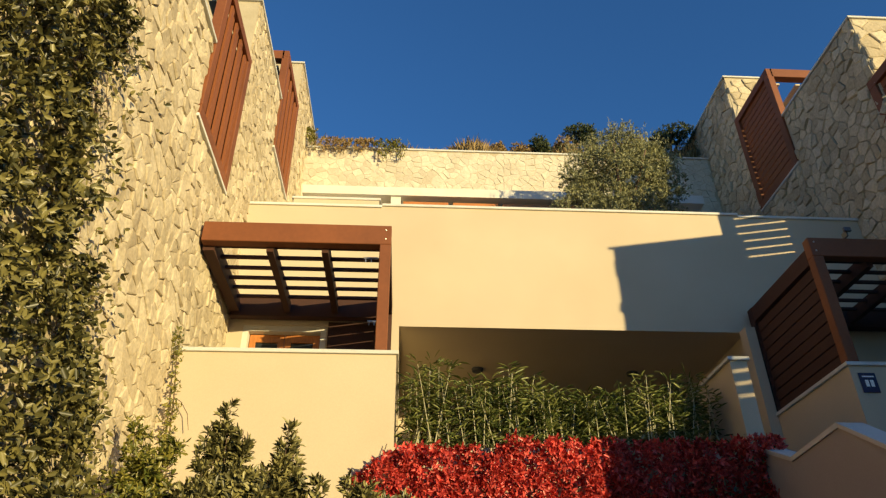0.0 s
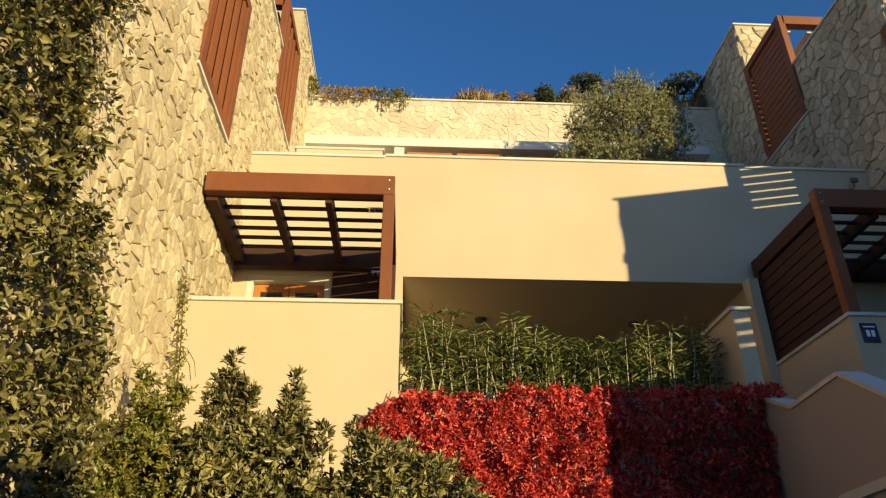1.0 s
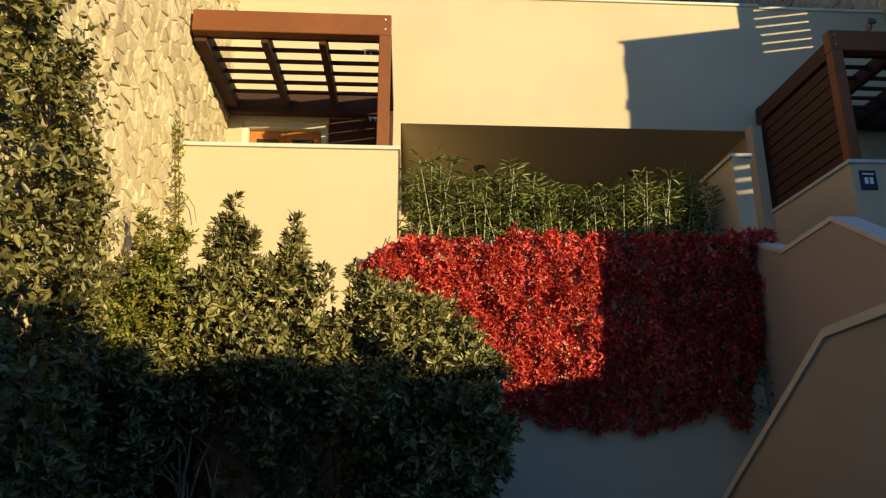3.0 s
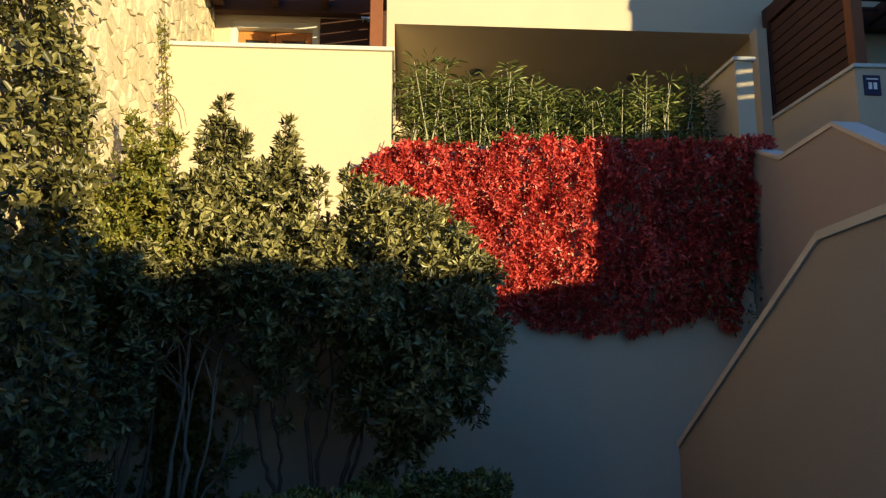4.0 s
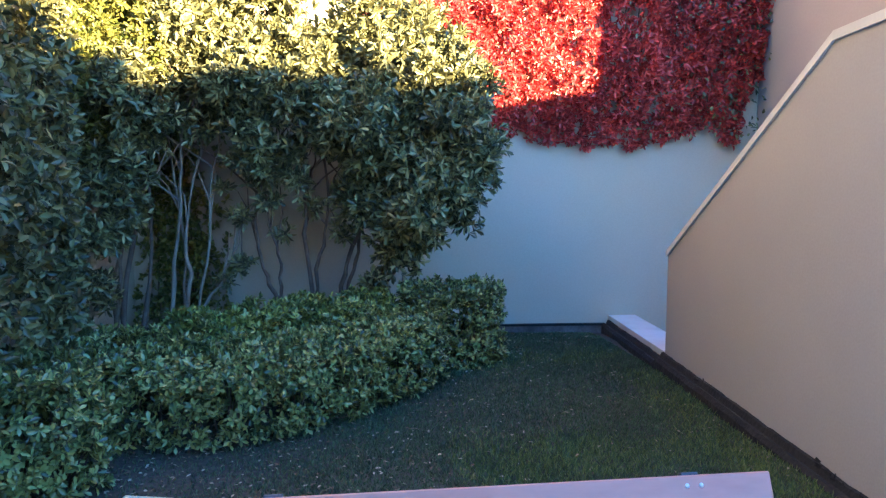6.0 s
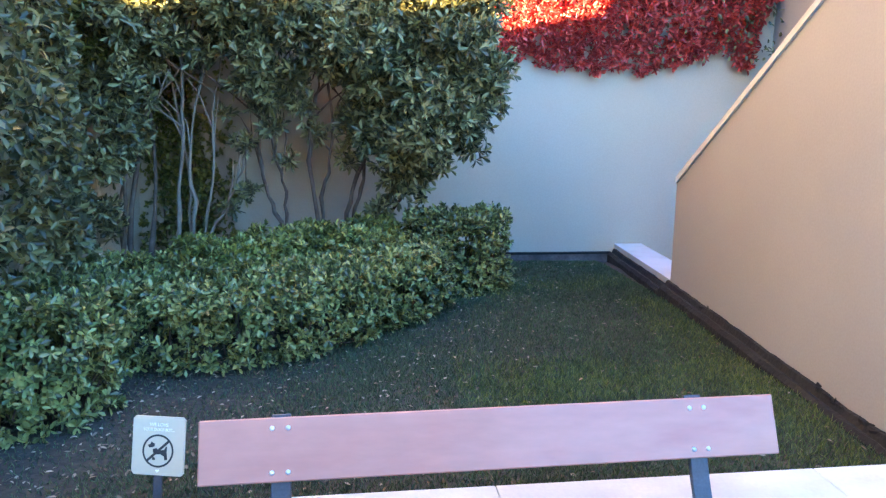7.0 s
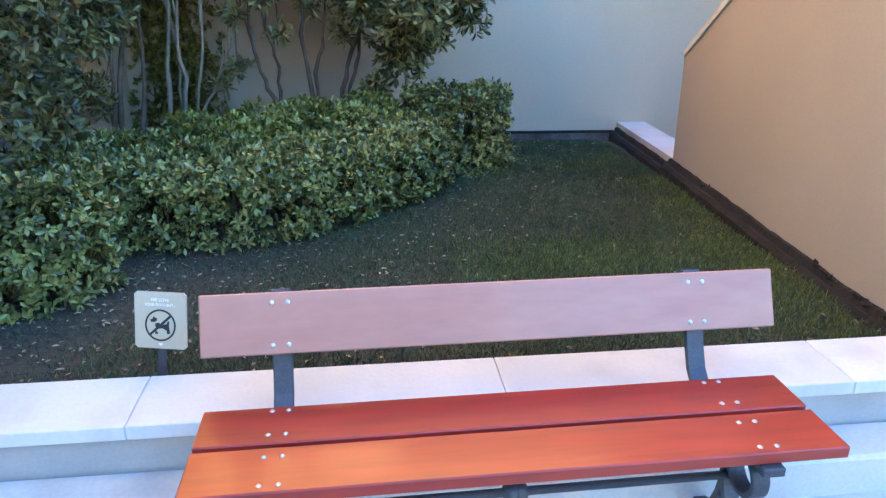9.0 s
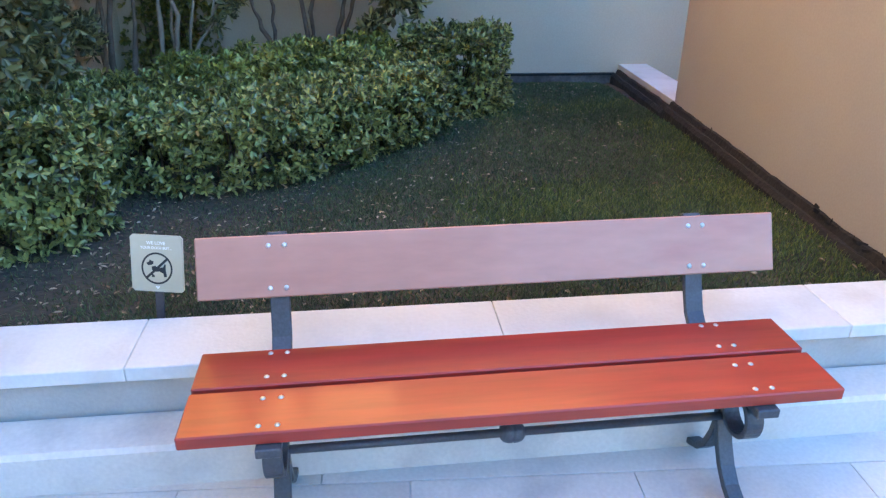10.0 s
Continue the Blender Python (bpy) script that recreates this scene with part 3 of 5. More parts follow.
def pergola(x0, x1, y0, y1, screen_x, label):
    """Balcony pergola: front and rear beams, side beams, rafters, cross slats and a boarded side screen."""
    root = thing("pergola", label, "pergola", "balcony pergolas")
    part("front_beam", boxes((x0, x1, y0, y0 + 0.14, 6.56, 6.84), bevel=0.008), WOOD, root)
    # members behind the front beam and post get shade in their colour
    part("rear_beam", boxes((x0, x1, y1 - 0.14, y1, 6.44, 6.74), bevel=0.008), SHADED_DARKWOOD, root)
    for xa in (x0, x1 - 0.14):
        part("side_beam", boxes((xa, xa + 0.14, y0 + 0.14, y1 - 0.14, 6.5, 6.72)), SHADED_DARKWOOD, root)
    for zz in (6.64, 6.77):
        bb = bmesh.new()
        bmesh.ops.create_uvsphere(bb, u_segments=8, v_segments=4, radius=0.012, matrix=Matrix.Translation((post_x(x0, x1, screen_x) + 0.07, y0, zz)))
        part("bolt", bb, STEEL, root)
    for zz, yy in ((6.47, y0 + 0.2), (6.30, y1 - 0.3)):
        part("track_bracket", boxes((x1 - 0.34, x1 - 0.16, yy, yy + 0.02, zz, zz + 0.02), (x1 - 0.32, x1 - 0.31, yy, yy + 0.02, zz - 0.05, zz), (x1 - 0.25, x1 - 0.24, yy, yy + 0.02, zz - 0.05, zz)), STEEL, root)
    span = x1 - x0 - 0.28
    for k in (1, 2):
        xc = x0 + 0.14 + span * k / 3
        part("rafter", boxes((xc - 0.042, xc + 0.042, y0 + 0.14, y1 - 0.14, 6.5, 6.68)), SHADED_DARKWOOD, root)
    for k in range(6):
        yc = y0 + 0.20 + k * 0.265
        part("slat", boxes((x0 + 0.14, x1 - 0.14, yc, yc + 0.045, 6.60, 6.64)), SHADED_DARKWOOD, root)
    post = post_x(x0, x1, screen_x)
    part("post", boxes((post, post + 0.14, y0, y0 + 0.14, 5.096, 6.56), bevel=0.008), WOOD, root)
    part("rear_post", boxes((post, post + 0.14, y1 - 0.14, y1, 4.08, 6.44)), SHADED_DARKWOOD, root)
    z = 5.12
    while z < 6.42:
        part("screen_board", boxes((post + 0.04, post + 0.09, y0 + 0.14, y1 - 0.14, z, min(z + 0.133, 6.5))), SHADED_DARKWOOD, root)
        z += 0.152
    return root


pergola(-2.55, -0.22, 7.40, 9.34, -0.22, "red-brown timber pergola over a sunlit balcony")
pergola(5.17, 7.5, 7.42, 9.34, 5.17, "red-brown timber pergola with a boarded side screen, in shade")

# balcony door in the left of the house front
door = tagged(new("door_1"), "orange-brown wooden balcony door in a white reveal", "door", kind="structure")
part("frame", boxes((-2.37, -2.29, YF + 0.02, YF + 0.2, 4.08, 6.39), (-1.25, -1.17, YF + 0.02, YF + 0.2, 4.08, 6.39), (-2.29, -1.25, YF + 0.02, YF + 0.2, 6.30, 6.39)), WHITEPAINT, door)
part("shutter", boxes((-1.14, -0.42, YF - 0.05, YF - 0.004, 4.08, 6.43), bevel=0.004), SHADED_DARKWOOD, door, "dark brown folded shutter")
for xa in (-2.28, -1.77):
    leaf = part("leaf", boxes((xa, xa + 0.09, YF + 0.12, YF + 0.18, 4.08, 6.29), (xa + 0.41, xa + 0.50, YF + 0.12, YF + 0.18, 4.08, 6.29), (xa + 0.09, xa + 0.41, YF + 0.12, YF + 0.18, 6.17, 6.29), (xa + 0.09, xa + 0.41, YF + 0.12, YF + 0.18, 4.08, 4.5), bevel=0.004), DOORWOOD, door)
    part("pane", boxes((xa + 0.09, xa + 0.41, YF + 0.145, YF + 0.155, 4.5, 6.17)), GLASS, leaf)
for xa in (0.0, 1.35, 2.7, 4.05):
    win = tagged(new("window_upper"), "wide timber-framed window below the white roof slab", "window", kind="structure")
    part("window_frame", boxes((xa, xa + 1.3, 13.12, 13.18, 10.85, 10.95), (xa, xa + 0.08, 13.12, 13.18, 8.25, 10.85), (xa + 1.22, xa + 1.3, 13.12, 13.18, 8.25, 10.85), bevel=0.004), DOORWOOD, win)
    part("pane", boxes((xa + 0.08, xa + 1.22, 13.14, 13.15, 8.25, 10.85)), GLASS, win)
fascia = thing("window_lintel", "orange-brown timber lintel boards under the white roof slab", "lintel")
for xa, xb in ((-0.15, 0.85), (0.95, 1.95), (2.05, 3.1), (3.2, 4.3), (4.4, 5.6)):
    part("board", boxes((xa, xb, 12.60, 12.66, 10.70, 11.0), bevel=0.004), DOORWOOD, fascia)
pillar = thing("roof_post", "white square post below the roof slab", "post")
part("shaft", boxes((-0.42, -0.2, 12.55, 12.77, 8.25, 11.085), bevel=0.006), WHITEPAINT, pillar)
# small floodlight on the corner of the shaded pergola
flood = thing("floodlight", "small grey floodlight on the pergola corner", "floodlight")
part("housing", boxes((5.64, 5.74, 7.32, 7.36, 6.89, 6.955), bevel=0.008), IRON, flood)
part("bracket", boxes((5.68, 5.70, 7.36, 7.46, 6.84, 6.92)), IRON, flood)
for xs, ys in ((1.19, 10.96), (3.82, 11.02)):
    spot = thing("ceiling_spot", "small dark ceiling spotlight in the recess", "spotlight", "ceiling spots")
    sb = bmesh.new()
    tube(sb, [(xs, ys, 6.412), (xs, ys, 6.36), (xs, ys, 6.35)], [0.10, 0.09, 0.06], 12)
    part("housing", sb, IRON, spot)

# house plate on the next parapet: lettering as plain bars
plate = thing("wall_plate", "small dark blue enamel plate with pale bars of lettering", "plate")
part("panel", boxes((5.23, 5.43, 7.405, 7.418, 4.72, 4.96), bevel=0.003), BLUE, plate)
part("lettering", boxes((5.28, 5.32, 7.400, 7.404, 4.79, 4.87), (5.34, 5.38, 7.400, 7.404, 4.79, 4.87), (5.26, 5.40, 7.400, 7.404, 4.905, 4.92)), SIGNWHITE, plate)


# ---- bench ----
def park_bench(m):
    """x along the seat from its left end, y from front to back, z up; metres."""
    root = thing("park_bench", "red varnished plank bench on grey cast-iron legs", "bench", at=m)
    for nm, (ya, yb) in (("seat_plank", (0.0, 0.184)), ("seat_plank", (0.202, 0.38))):
        part(nm, boxes((0, 1.779, ya, yb, 0.412, 0.45), bevel=0.004), BENCHRED, root)
    back = boxes((-0.017, 1.821, 0.0, 0.038, 0.0, 0.19), bevel=0.004)
    bp = part("back_plank", back, SKYSHEEN_RED, root, "red back plank, its pinkish paleness standing for sky reflection")
    bp.matrix_local = pose(0, 0.483, 0.568, -23.4, 0, 0)
    for u in (0.224, 1.555):
        sup = thing("leg_support", "grey cast-iron bench support", "")
        del sup["label"]
        sup.parent = root

        def bar(name, pts, h=0.016, w=0.030):
            """A flat iron bent through (y, z) points, one continuous skin."""
            lb, rings, closed = bmesh.new(), [], pts[0] == pts[-1] or math.dist(pts[0], pts[-1]) < 1e-6
            P = [Vector(p) for p in (pts[:-1] if closed else pts)]
            m = len(P)
            for i, p in enumerate(P):
                d = (P[(i + 1) % m] - P[i - 1]) if closed else (P[min(i + 1, m - 1)] - P[max(i - 1, 0)])
                k = Vector((-d.y, d.x)).normalized() * h
                rings.append([lb.verts.new((u + sx * w, p.x + sk * k.x, p.y + sk * k.y)) for sx, sk in ((-1, -1), (-1, 1), (1, 1), (1, -1))])
            for ra, rb2 in zip(rings, rings[1:] + (rings[:1] if closed else [])):
                for q in range(4):
                    lb.faces.new((ra[q], ra[(q + 1) % 4], rb2[(q + 1) % 4], rb2[q]))
            if not closed:
                lb.faces.new(rings[0]), lb.faces.new(rings[-1])
            bmesh.ops.recalc_face_normals(lb, faces=lb.faces)
            bmesh.ops.bevel(lb, geom=[e for e in lb.edges if len(e.link_faces) == 2 and e.calc_face_angle(0) > 1.0], offset=0.003, segments=1, affect='EDGES')
            part(name, lb, IRON, sup)
        bar("seat_bar", [(-0.02, 0.397), (0.385, 0.397)], 0.014, 0.032)
        bar("back_strap", [(0.385, 0.397), (0.425, 0.405), (0.462, 0.44), (0.492, 0.50), (0.517, 0.565), (0.545, 0.63), (0.572, 0.69), (0.594, 0.737)], 0.010)
        bar("scroll_ring", [(0.098 + 0.068 * math.cos(a), 0.313 + 0.064 * math.sin(a)) for a in (k * math.tau / 28 for k in range(29))], 0.009, 0.026)
        bar("column", [(0.165, 0.39), (0.178, 0.33), (0.185, 0.27), (0.182, 0.225), (0.176, 0.20)], 0.014, 0.025)
        bar("front_leg", [(0.178, 0.215), (0.152, 0.155), (0.118, 0.10), (0.074, 0.057), (0.025, 0.03), (-0.03, 0.016)], 0.013, 0.024)
        bar("rear_leg", [(0.182, 0.24), (0.198, 0.16), (0.224, 0.095), (0.264, 0.052), (0.31, 0.03), (0.352, 0.018)], 0.012, 0.023)
        for k, (yv, zv) in enumerate(((0.028, 0.45), (0.142, 0.45), (0.241, 0.45), (0.358, 0.45))):
            for du in (-0.024, 0.024):
                bb = bmesh.new()
                bmesh.ops.create_uvsphere(bb, u_segments=8, v_segments=4, radius=0.0085, matrix=Matrix.Translation((u + du, yv, zv)) @ Matrix.Diagonal((1, 1, 0.5, 1)))
                part("bolt", bb, STEEL, root, smooth=True)
        for zz in (0.028, 0.158):
            for du in (-0.024, 0.024):
                bb = bmesh.new()
                bmesh.ops.create_uvsphere(bb, u_segments=8, v_segments=4, radius=0.0085, matrix=pose(0, 0.483, 0.568, -23.4, 0, 0) @ Matrix.Translation((u + du, 0.0, zz)) @ Matrix.Diagonal((1, 0.5, 1, 1)))
                part("bolt", bb, STEEL, root, smooth=True)
    rb = bmesh.new()
    prof = [(0.25, 0.013), (0.852, 0.013), (0.855, 0.020), (0.862, 0.027), (0.875, 0.031), (0.886, 0.0315), (0.889, 0.029), (0.892, 0.0315), (0.903, 0.031), (0.916, 0.027), (0.923, 0.020), (0.926, 0.013), (1.56, 0.013)]
    tube(rb, [(x, 0.156, 0.258) for x, _ in prof], [r for _, r in prof], 12)
    part("stretcher", rb, IRON, root, smooth=True)
    return root


park_bench(pose(-0.550, 1.653, 0, 0, 0, 3.42))

# ---- sign on the lawn ----
sign = thing("lawn_sign", "cream no-dogs sign on a grey stake in the lawn", "sign", at=pose(-0.850, 2.52, 0.400, -14, 0, -10) @ Matrix.Scale(0.965, 4))
part("plate", prism([(-0.1, 0.01), (-0.09, 0.0), (0.09, 0.0), (0.1, 0.01), (0.1, 0.202), (0.09, 0.212), (-0.09, 0.212), (-0.1, 0.202)], "y", -0.004, 0.004), SIGNFACE, sign)
part("stake", boxes((-0.016, 0.016, 0.004, 0.010, -0.2, 0.12)), IRON, sign)
ring = bmesh.new()
N_R = 40
for k in range(N_R):
    a, b = math.tau * k / N_R, math.tau * (k + 1) / N_R
    q = [(math.cos(a) * 0.06, math.sin(a) * 0.06), (math.cos(b) * 0.06, math.sin(b) * 0.06), (math.cos(b) * 0.053, math.sin(b) * 0.053), (math.cos(a) * 0.053, math.sin(a) * 0.053)]
    ring.faces.new([ring.verts.new((u, -0.0055, 0.088 + v)) for u, v in q])
part("ring", ring, SIGNINK, sign)
part("slash", boxes((-0.056, 0.056, -0.0060, -0.0045, -0.0045, 0.0045)), SIGNINK, sign).matrix_local = pose(0, 0, 0.088, 0, -42, 0)
DOG_HEAD = [(-0.040, 0.020), (-0.030, 0.024), (-0.026, 0.033), (-0.020, 0.028), (-0.012, 0.026), (-0.014, 0.016), (-0.022, 0.012), (-0.034, 0.011)]
DOG_CHEST = [(-0.020, 0.006), (-0.006, 0.010), (-0.001, 0.004), (-0.014, -0.010), (-0.019, -0.006)]
DOG_BODY = [(0.003, 0.001), (0.024, 0.005), (0.030, 0.017), (0.034, 0.016), (0.033, -0.004), (0.037, -0.030), (0.026, -0.032), (0.024, -0.019), (0.010, -0.011), (-0.006, -0.013)]
DOG_PAW = [(-0.020, -0.020), (-0.011, -0.026), (-0.010, -0.033), (-0.021, -0.033)]
for outline in (DOG_HEAD, DOG_CHEST, DOG_BODY, DOG_PAW):
    part("pictogram", prism([(u, v + 0.088) for u, v in outline], "y", -0.0056, -0.0042), SIGNINK, sign)
part("mark", prism([(-0.008, 0.018), (0, 0.010), (0.008, 0.018), (0.004, 0.021), (0, 0.018), (-0.004, 0.021)], "y", -0.0055, -0.0042), SIGNWHITE, sign)
for words, zz, size in (("WE LOVE", 0.177, 0.017), ("YOUR DOGS BUT...", 0.160, 0.014)):
    cu = bpy.data.curves.new("lettering", 'FONT')
    cu.body, cu.size, cu.align_x, cu.extrude = words, size, 'CENTER', 0.0006
    dg = bpy.data.objects.new("lettering_curve", cu)
    scene.collection.objects.link(dg)
    me = bpy.data.meshes.new_from_object(dg.evaluated_get(bpy.context.evaluated_depsgraph_get()))
    bpy.data.objects.remove(dg)
    me.materials.append(SIGNWHITE)
    ob = new("lettering", me)
    ob.parent = sign
    ob.matrix_local = pose(0, -0.0052, zz, 90, 0, 0)


# ---- plants ----
def tufts(masses, density, r0=0.08, r1=0.17):
    """Leaf tufts scattered through ellipsoid masses, most near their skins, so that gaps stay between them."""
    items = []
    for cx, cy, cz, rx, ry, rz in masses:
        m = int(16 * (rx * ry * rz) ** (2 / 3) / 0.09) + 3
        for d in unit(R.normal(size=(m, 3))):
            k = R.uniform(0.35, 1.0) ** 0.6
            r = min(R.uniform(r0, r1), 0.75 * min(rx, rz))
            items.append((cx + d[0] * rx * k * 0.92, cy + d[1] * ry * k * 0.92, cz + d[2] * rz * k * 0.92, r, r, r * R.uniform(0.7, 1.2)))
    return blobs(items, density, 0.8)


def shrub(name, label, trunks, crown, density, material, leaf=(0.064, 0.021), count=7, sprigs=(), bark=BARK):
    """Tapered stems from the ground, and a crown of leaf whorls on uneven masses. trunks: lists of points."""
    root = thing(name, label, "shrub", at=Matrix.Translation(trunks[0][0]))
    off = Vector(trunks[0][0])
    for j, pts in enumerate(trunks):
        tb = bmesh.new()
        n = len(pts)
        tube(tb, [Vector(p) - off for p in pts], [(0.023 if j < 2 else 0.018) * (1 - 0.66 * i / (n - 1)) * (1 + 0.12 * R.normal()) for i in range(n)], 7)
        for k in range(n // 2, n - 1, 2):
            p = Vector(pts[k])
            q = p + Vector((R.normal(0, 0.2), R.normal(-0.05, 0.15), R.uniform(0.25, 0.55)))
            tube(tb, [p - off, (p + q) / 2 + Vector(R.normal(0, 0.035, 3)) - off, q - off], [0.010, 0.008, 0.004], 5)
        part("stem", tb, bark, root, smooth=True)
    P, A = tufts(crown, density)
    leaves("crown", *rosettes(P - np.array(off), A, count, leaf[0], leaf[1], spread=1.05), material, root, kind="stuff", wide=(0.36, 0.5))
    if sprigs:
        SP, SA = [], []
        sb = bmesh.new()
        for x, y, z, h in sprigs:
            lean = R.normal(0, 0.12, 2)
            tube(sb, [Vector((x, y, z - 0.3)) - off, Vector((x + lean[0] * h, y + lean[1] * h, z + h)) - off], [0.007, 0.003], 4)
            m = int(85 * h)
            q = R.uniform(-0.2, 1, m) * h
            r = 0.055 * (1 - 0.5 * np.clip(q / h, 0, 1))
            a = R.uniform(0, math.tau, m)
            SP.append(np.c_[x + lean[0] * q + r * np.cos(a), y + lean[1] * q + r * np.sin(a), z + q]), SA.append(np.c_[np.cos(a), np.sin(a), np.full(m, 1.1)])
        tagged(part("leader_mass", sb, BARK, root), kind="stuff")
        leaves("leader_foliage", *rosettes(np.concatenate(SP) - np.array(off), np.concatenate(SA), count, leaf[0], leaf[1], spread=0.8), material, root, kind="stuff")
    # twigs inside the crown
    wb = bmesh.new()
    for i in R.choice(len(P), min(len(P), 160), replace=False):
        p = Vector(P[i])
        k = min(range(len(trunks)), key=lambda j: (Vector(trunks[j][-1]) - p).length)
        q = Vector(trunks[k][-1 - R.randint(0, 3)])
        if (p - q).length > 0.65:
            continue
        mid = (p + q) / 2 + Vector(R.normal(0, 0.06, 3))
        tube(wb, [q - off, mid - off, p - off], [0.008, 0.006, 0.003], 4)
    tagged(part("twig_mass", wb, BARK, root), kind="stuff")
    return root


def stem(x, y, dx, dy, h, bend=0.03, n=10):
    """Points of a winding stem that leans as it rises."""
    a, b, f = R.uniform(0, math.tau), R.uniform(0, math.tau), R.uniform(0.5, 1.1)
    return [(x + dx * (k / n) ** 1.3 + bend * 2.3 * (math.sin(a + f * k) - math.sin(a)), y + dy * k / n + bend * 2.3 * (math.sin(b + f * k) - math.sin(b)), 0.2 + (h - 0.2) * k / n) for k in range(n + 1)]


def limb(*pts, n=4, knots=0.010):
    """A smooth, slightly knotty curve through the points of a stem."""
    P = [Vector(pts[0])] + [Vector(p) for p in pts] + [Vector(pts[-1])]
    out = []
    for i in range(1, len(P) - 2):
        for k in range(n):
            t = k / n
            p = 0.5 * (2 * P[i] + (P[i + 1] - P[i - 1]) * t + (2 * P[i - 1] - 5 * P[i] + 4 * P[i + 1] - P[i + 2]) * t * t + (3 * P[i] - P[i - 1] - 3 * P[i + 1] + P[i + 2]) * t ** 3)
            out.append(p + Vector(R.normal(0, 1, 3) * knots))
    return out + [P[-1]]


shrub("tall_shrub", "tall leggy evergreen shrub with bare pale stems by the garden wall",
      [limb((-1.95, 6.35, .2), (-1.90, 6.33, .8), (-1.80, 6.3, 1.5), (-1.78, 6.3, 2.0), (-1.65, 6.25, 2.7)),
       limb((-1.93, 6.40, .2), (-1.78, 6.38, .75), (-1.78, 6.35, 1.3), (-1.6, 6.3, 2.1), (-1.5, 6.2, 2.8)),
       limb((-1.80, 6.38, .2), (-1.72, 6.36, .55), (-1.60, 6.33, 1.0), (-1.56, 6.3, 1.5), (-1.45, 6.3, 2.1), (-1.3, 6.2, 2.7)),
       limb((-2.46, 6.35, .2), (-2.36, 6.33, .7), (-2.30, 6.3, 1.2), (-2.25, 6.3, 1.45), (-1.95, 6.28, 1.8), (-1.66, 6.25, 2.15), (-1.6, 6.2, 2.7)),
       limb((-2.42, 6.40, .2), (-2.42, 6.38, .8), (-2.28, 6.35, 1.4), (-2.25, 6.3, 2.2)),
       limb((-1.74, 6.37, .45), (-1.55, 6.38, .75), (-1.38, 6.35, 1.05), (-1.3, 6.3, 1.35)),
       limb((-1.86, 6.40, .2), (-1.83, 6.45, 1.0), (-1.9, 6.4, 1.8), (-2.0, 6.3, 2.5))],
      [(-1.6, 6.1, 2.9, 0.32, 0.45, 0.5), (-1.5, 6.75, 2.75, 0.55, 0.4, 0.38), (-1.28, 6.0, 2.6, 0.34, 0.4, 0.34), (-2.05, 6.0, 2.35, 0.38, 0.45, 0.42), (-1.35, 6.2, 3.2, 0.24, 0.3, 0.35), (-2.25, 6.0, 1.78, 0.20, 0.28, 0.32), (-2.34, 6.05, 1.25, 0.16, 0.2, 0.26), (-2.1, 6.1, 1.5, 0.10, 0.10, 0.10), (-2.4, 6.0, 0.75, 0.12, 0.15, 0.18), (-2.45, 6.2, 2.1, 0.15, 0.3, 0.4), (-1.32, 6.3, 1.35, 0.09, 0.08, 0.08), (-1.48, 6.35, 1.62, 0.07, 0.07, 0.07), (-1.28, 6.4, 0.98, 0.10, 0.08, 0.08), (-1.45, 6.35, 0.8, 0.06, 0.06, 0.06), (-2.3, 6.5, 2.6, 0.3, 0.5, 0.6), (-2.0, 6.1, 1.98, 0.14, 0.12, 0.12), (-1.48, 6.15, 2.18, 0.17, 0.14, 0.17), (-2.15, 6.1, 1.45, 0.13, 0.12, 0.13)], 120, LEAF, leaf=(0.078, 0.024), bark=PALEBARK,
      sprigs=[(-1.5, 6.1, 3.2, 0.42), (-1.44, 6.1, 3.15, 0.45), (-1.66, 6.1, 3.05, 0.4), (-1.62, 6.1, 3.3, 0.5), (-1.58, 6.1, 3.6, 0.40), (-1.70, 6.1, 3.45, 0.35), (-1.50, 6.1, 3.5, 0.3), (-1.36, 6.1, 3.4, 0.36), (-1.42, 6.1, 3.35, 0.3), (-1.25, 6.1, 3.1, 0.28), (-1.9, 6.1, 2.9, 0.3)])
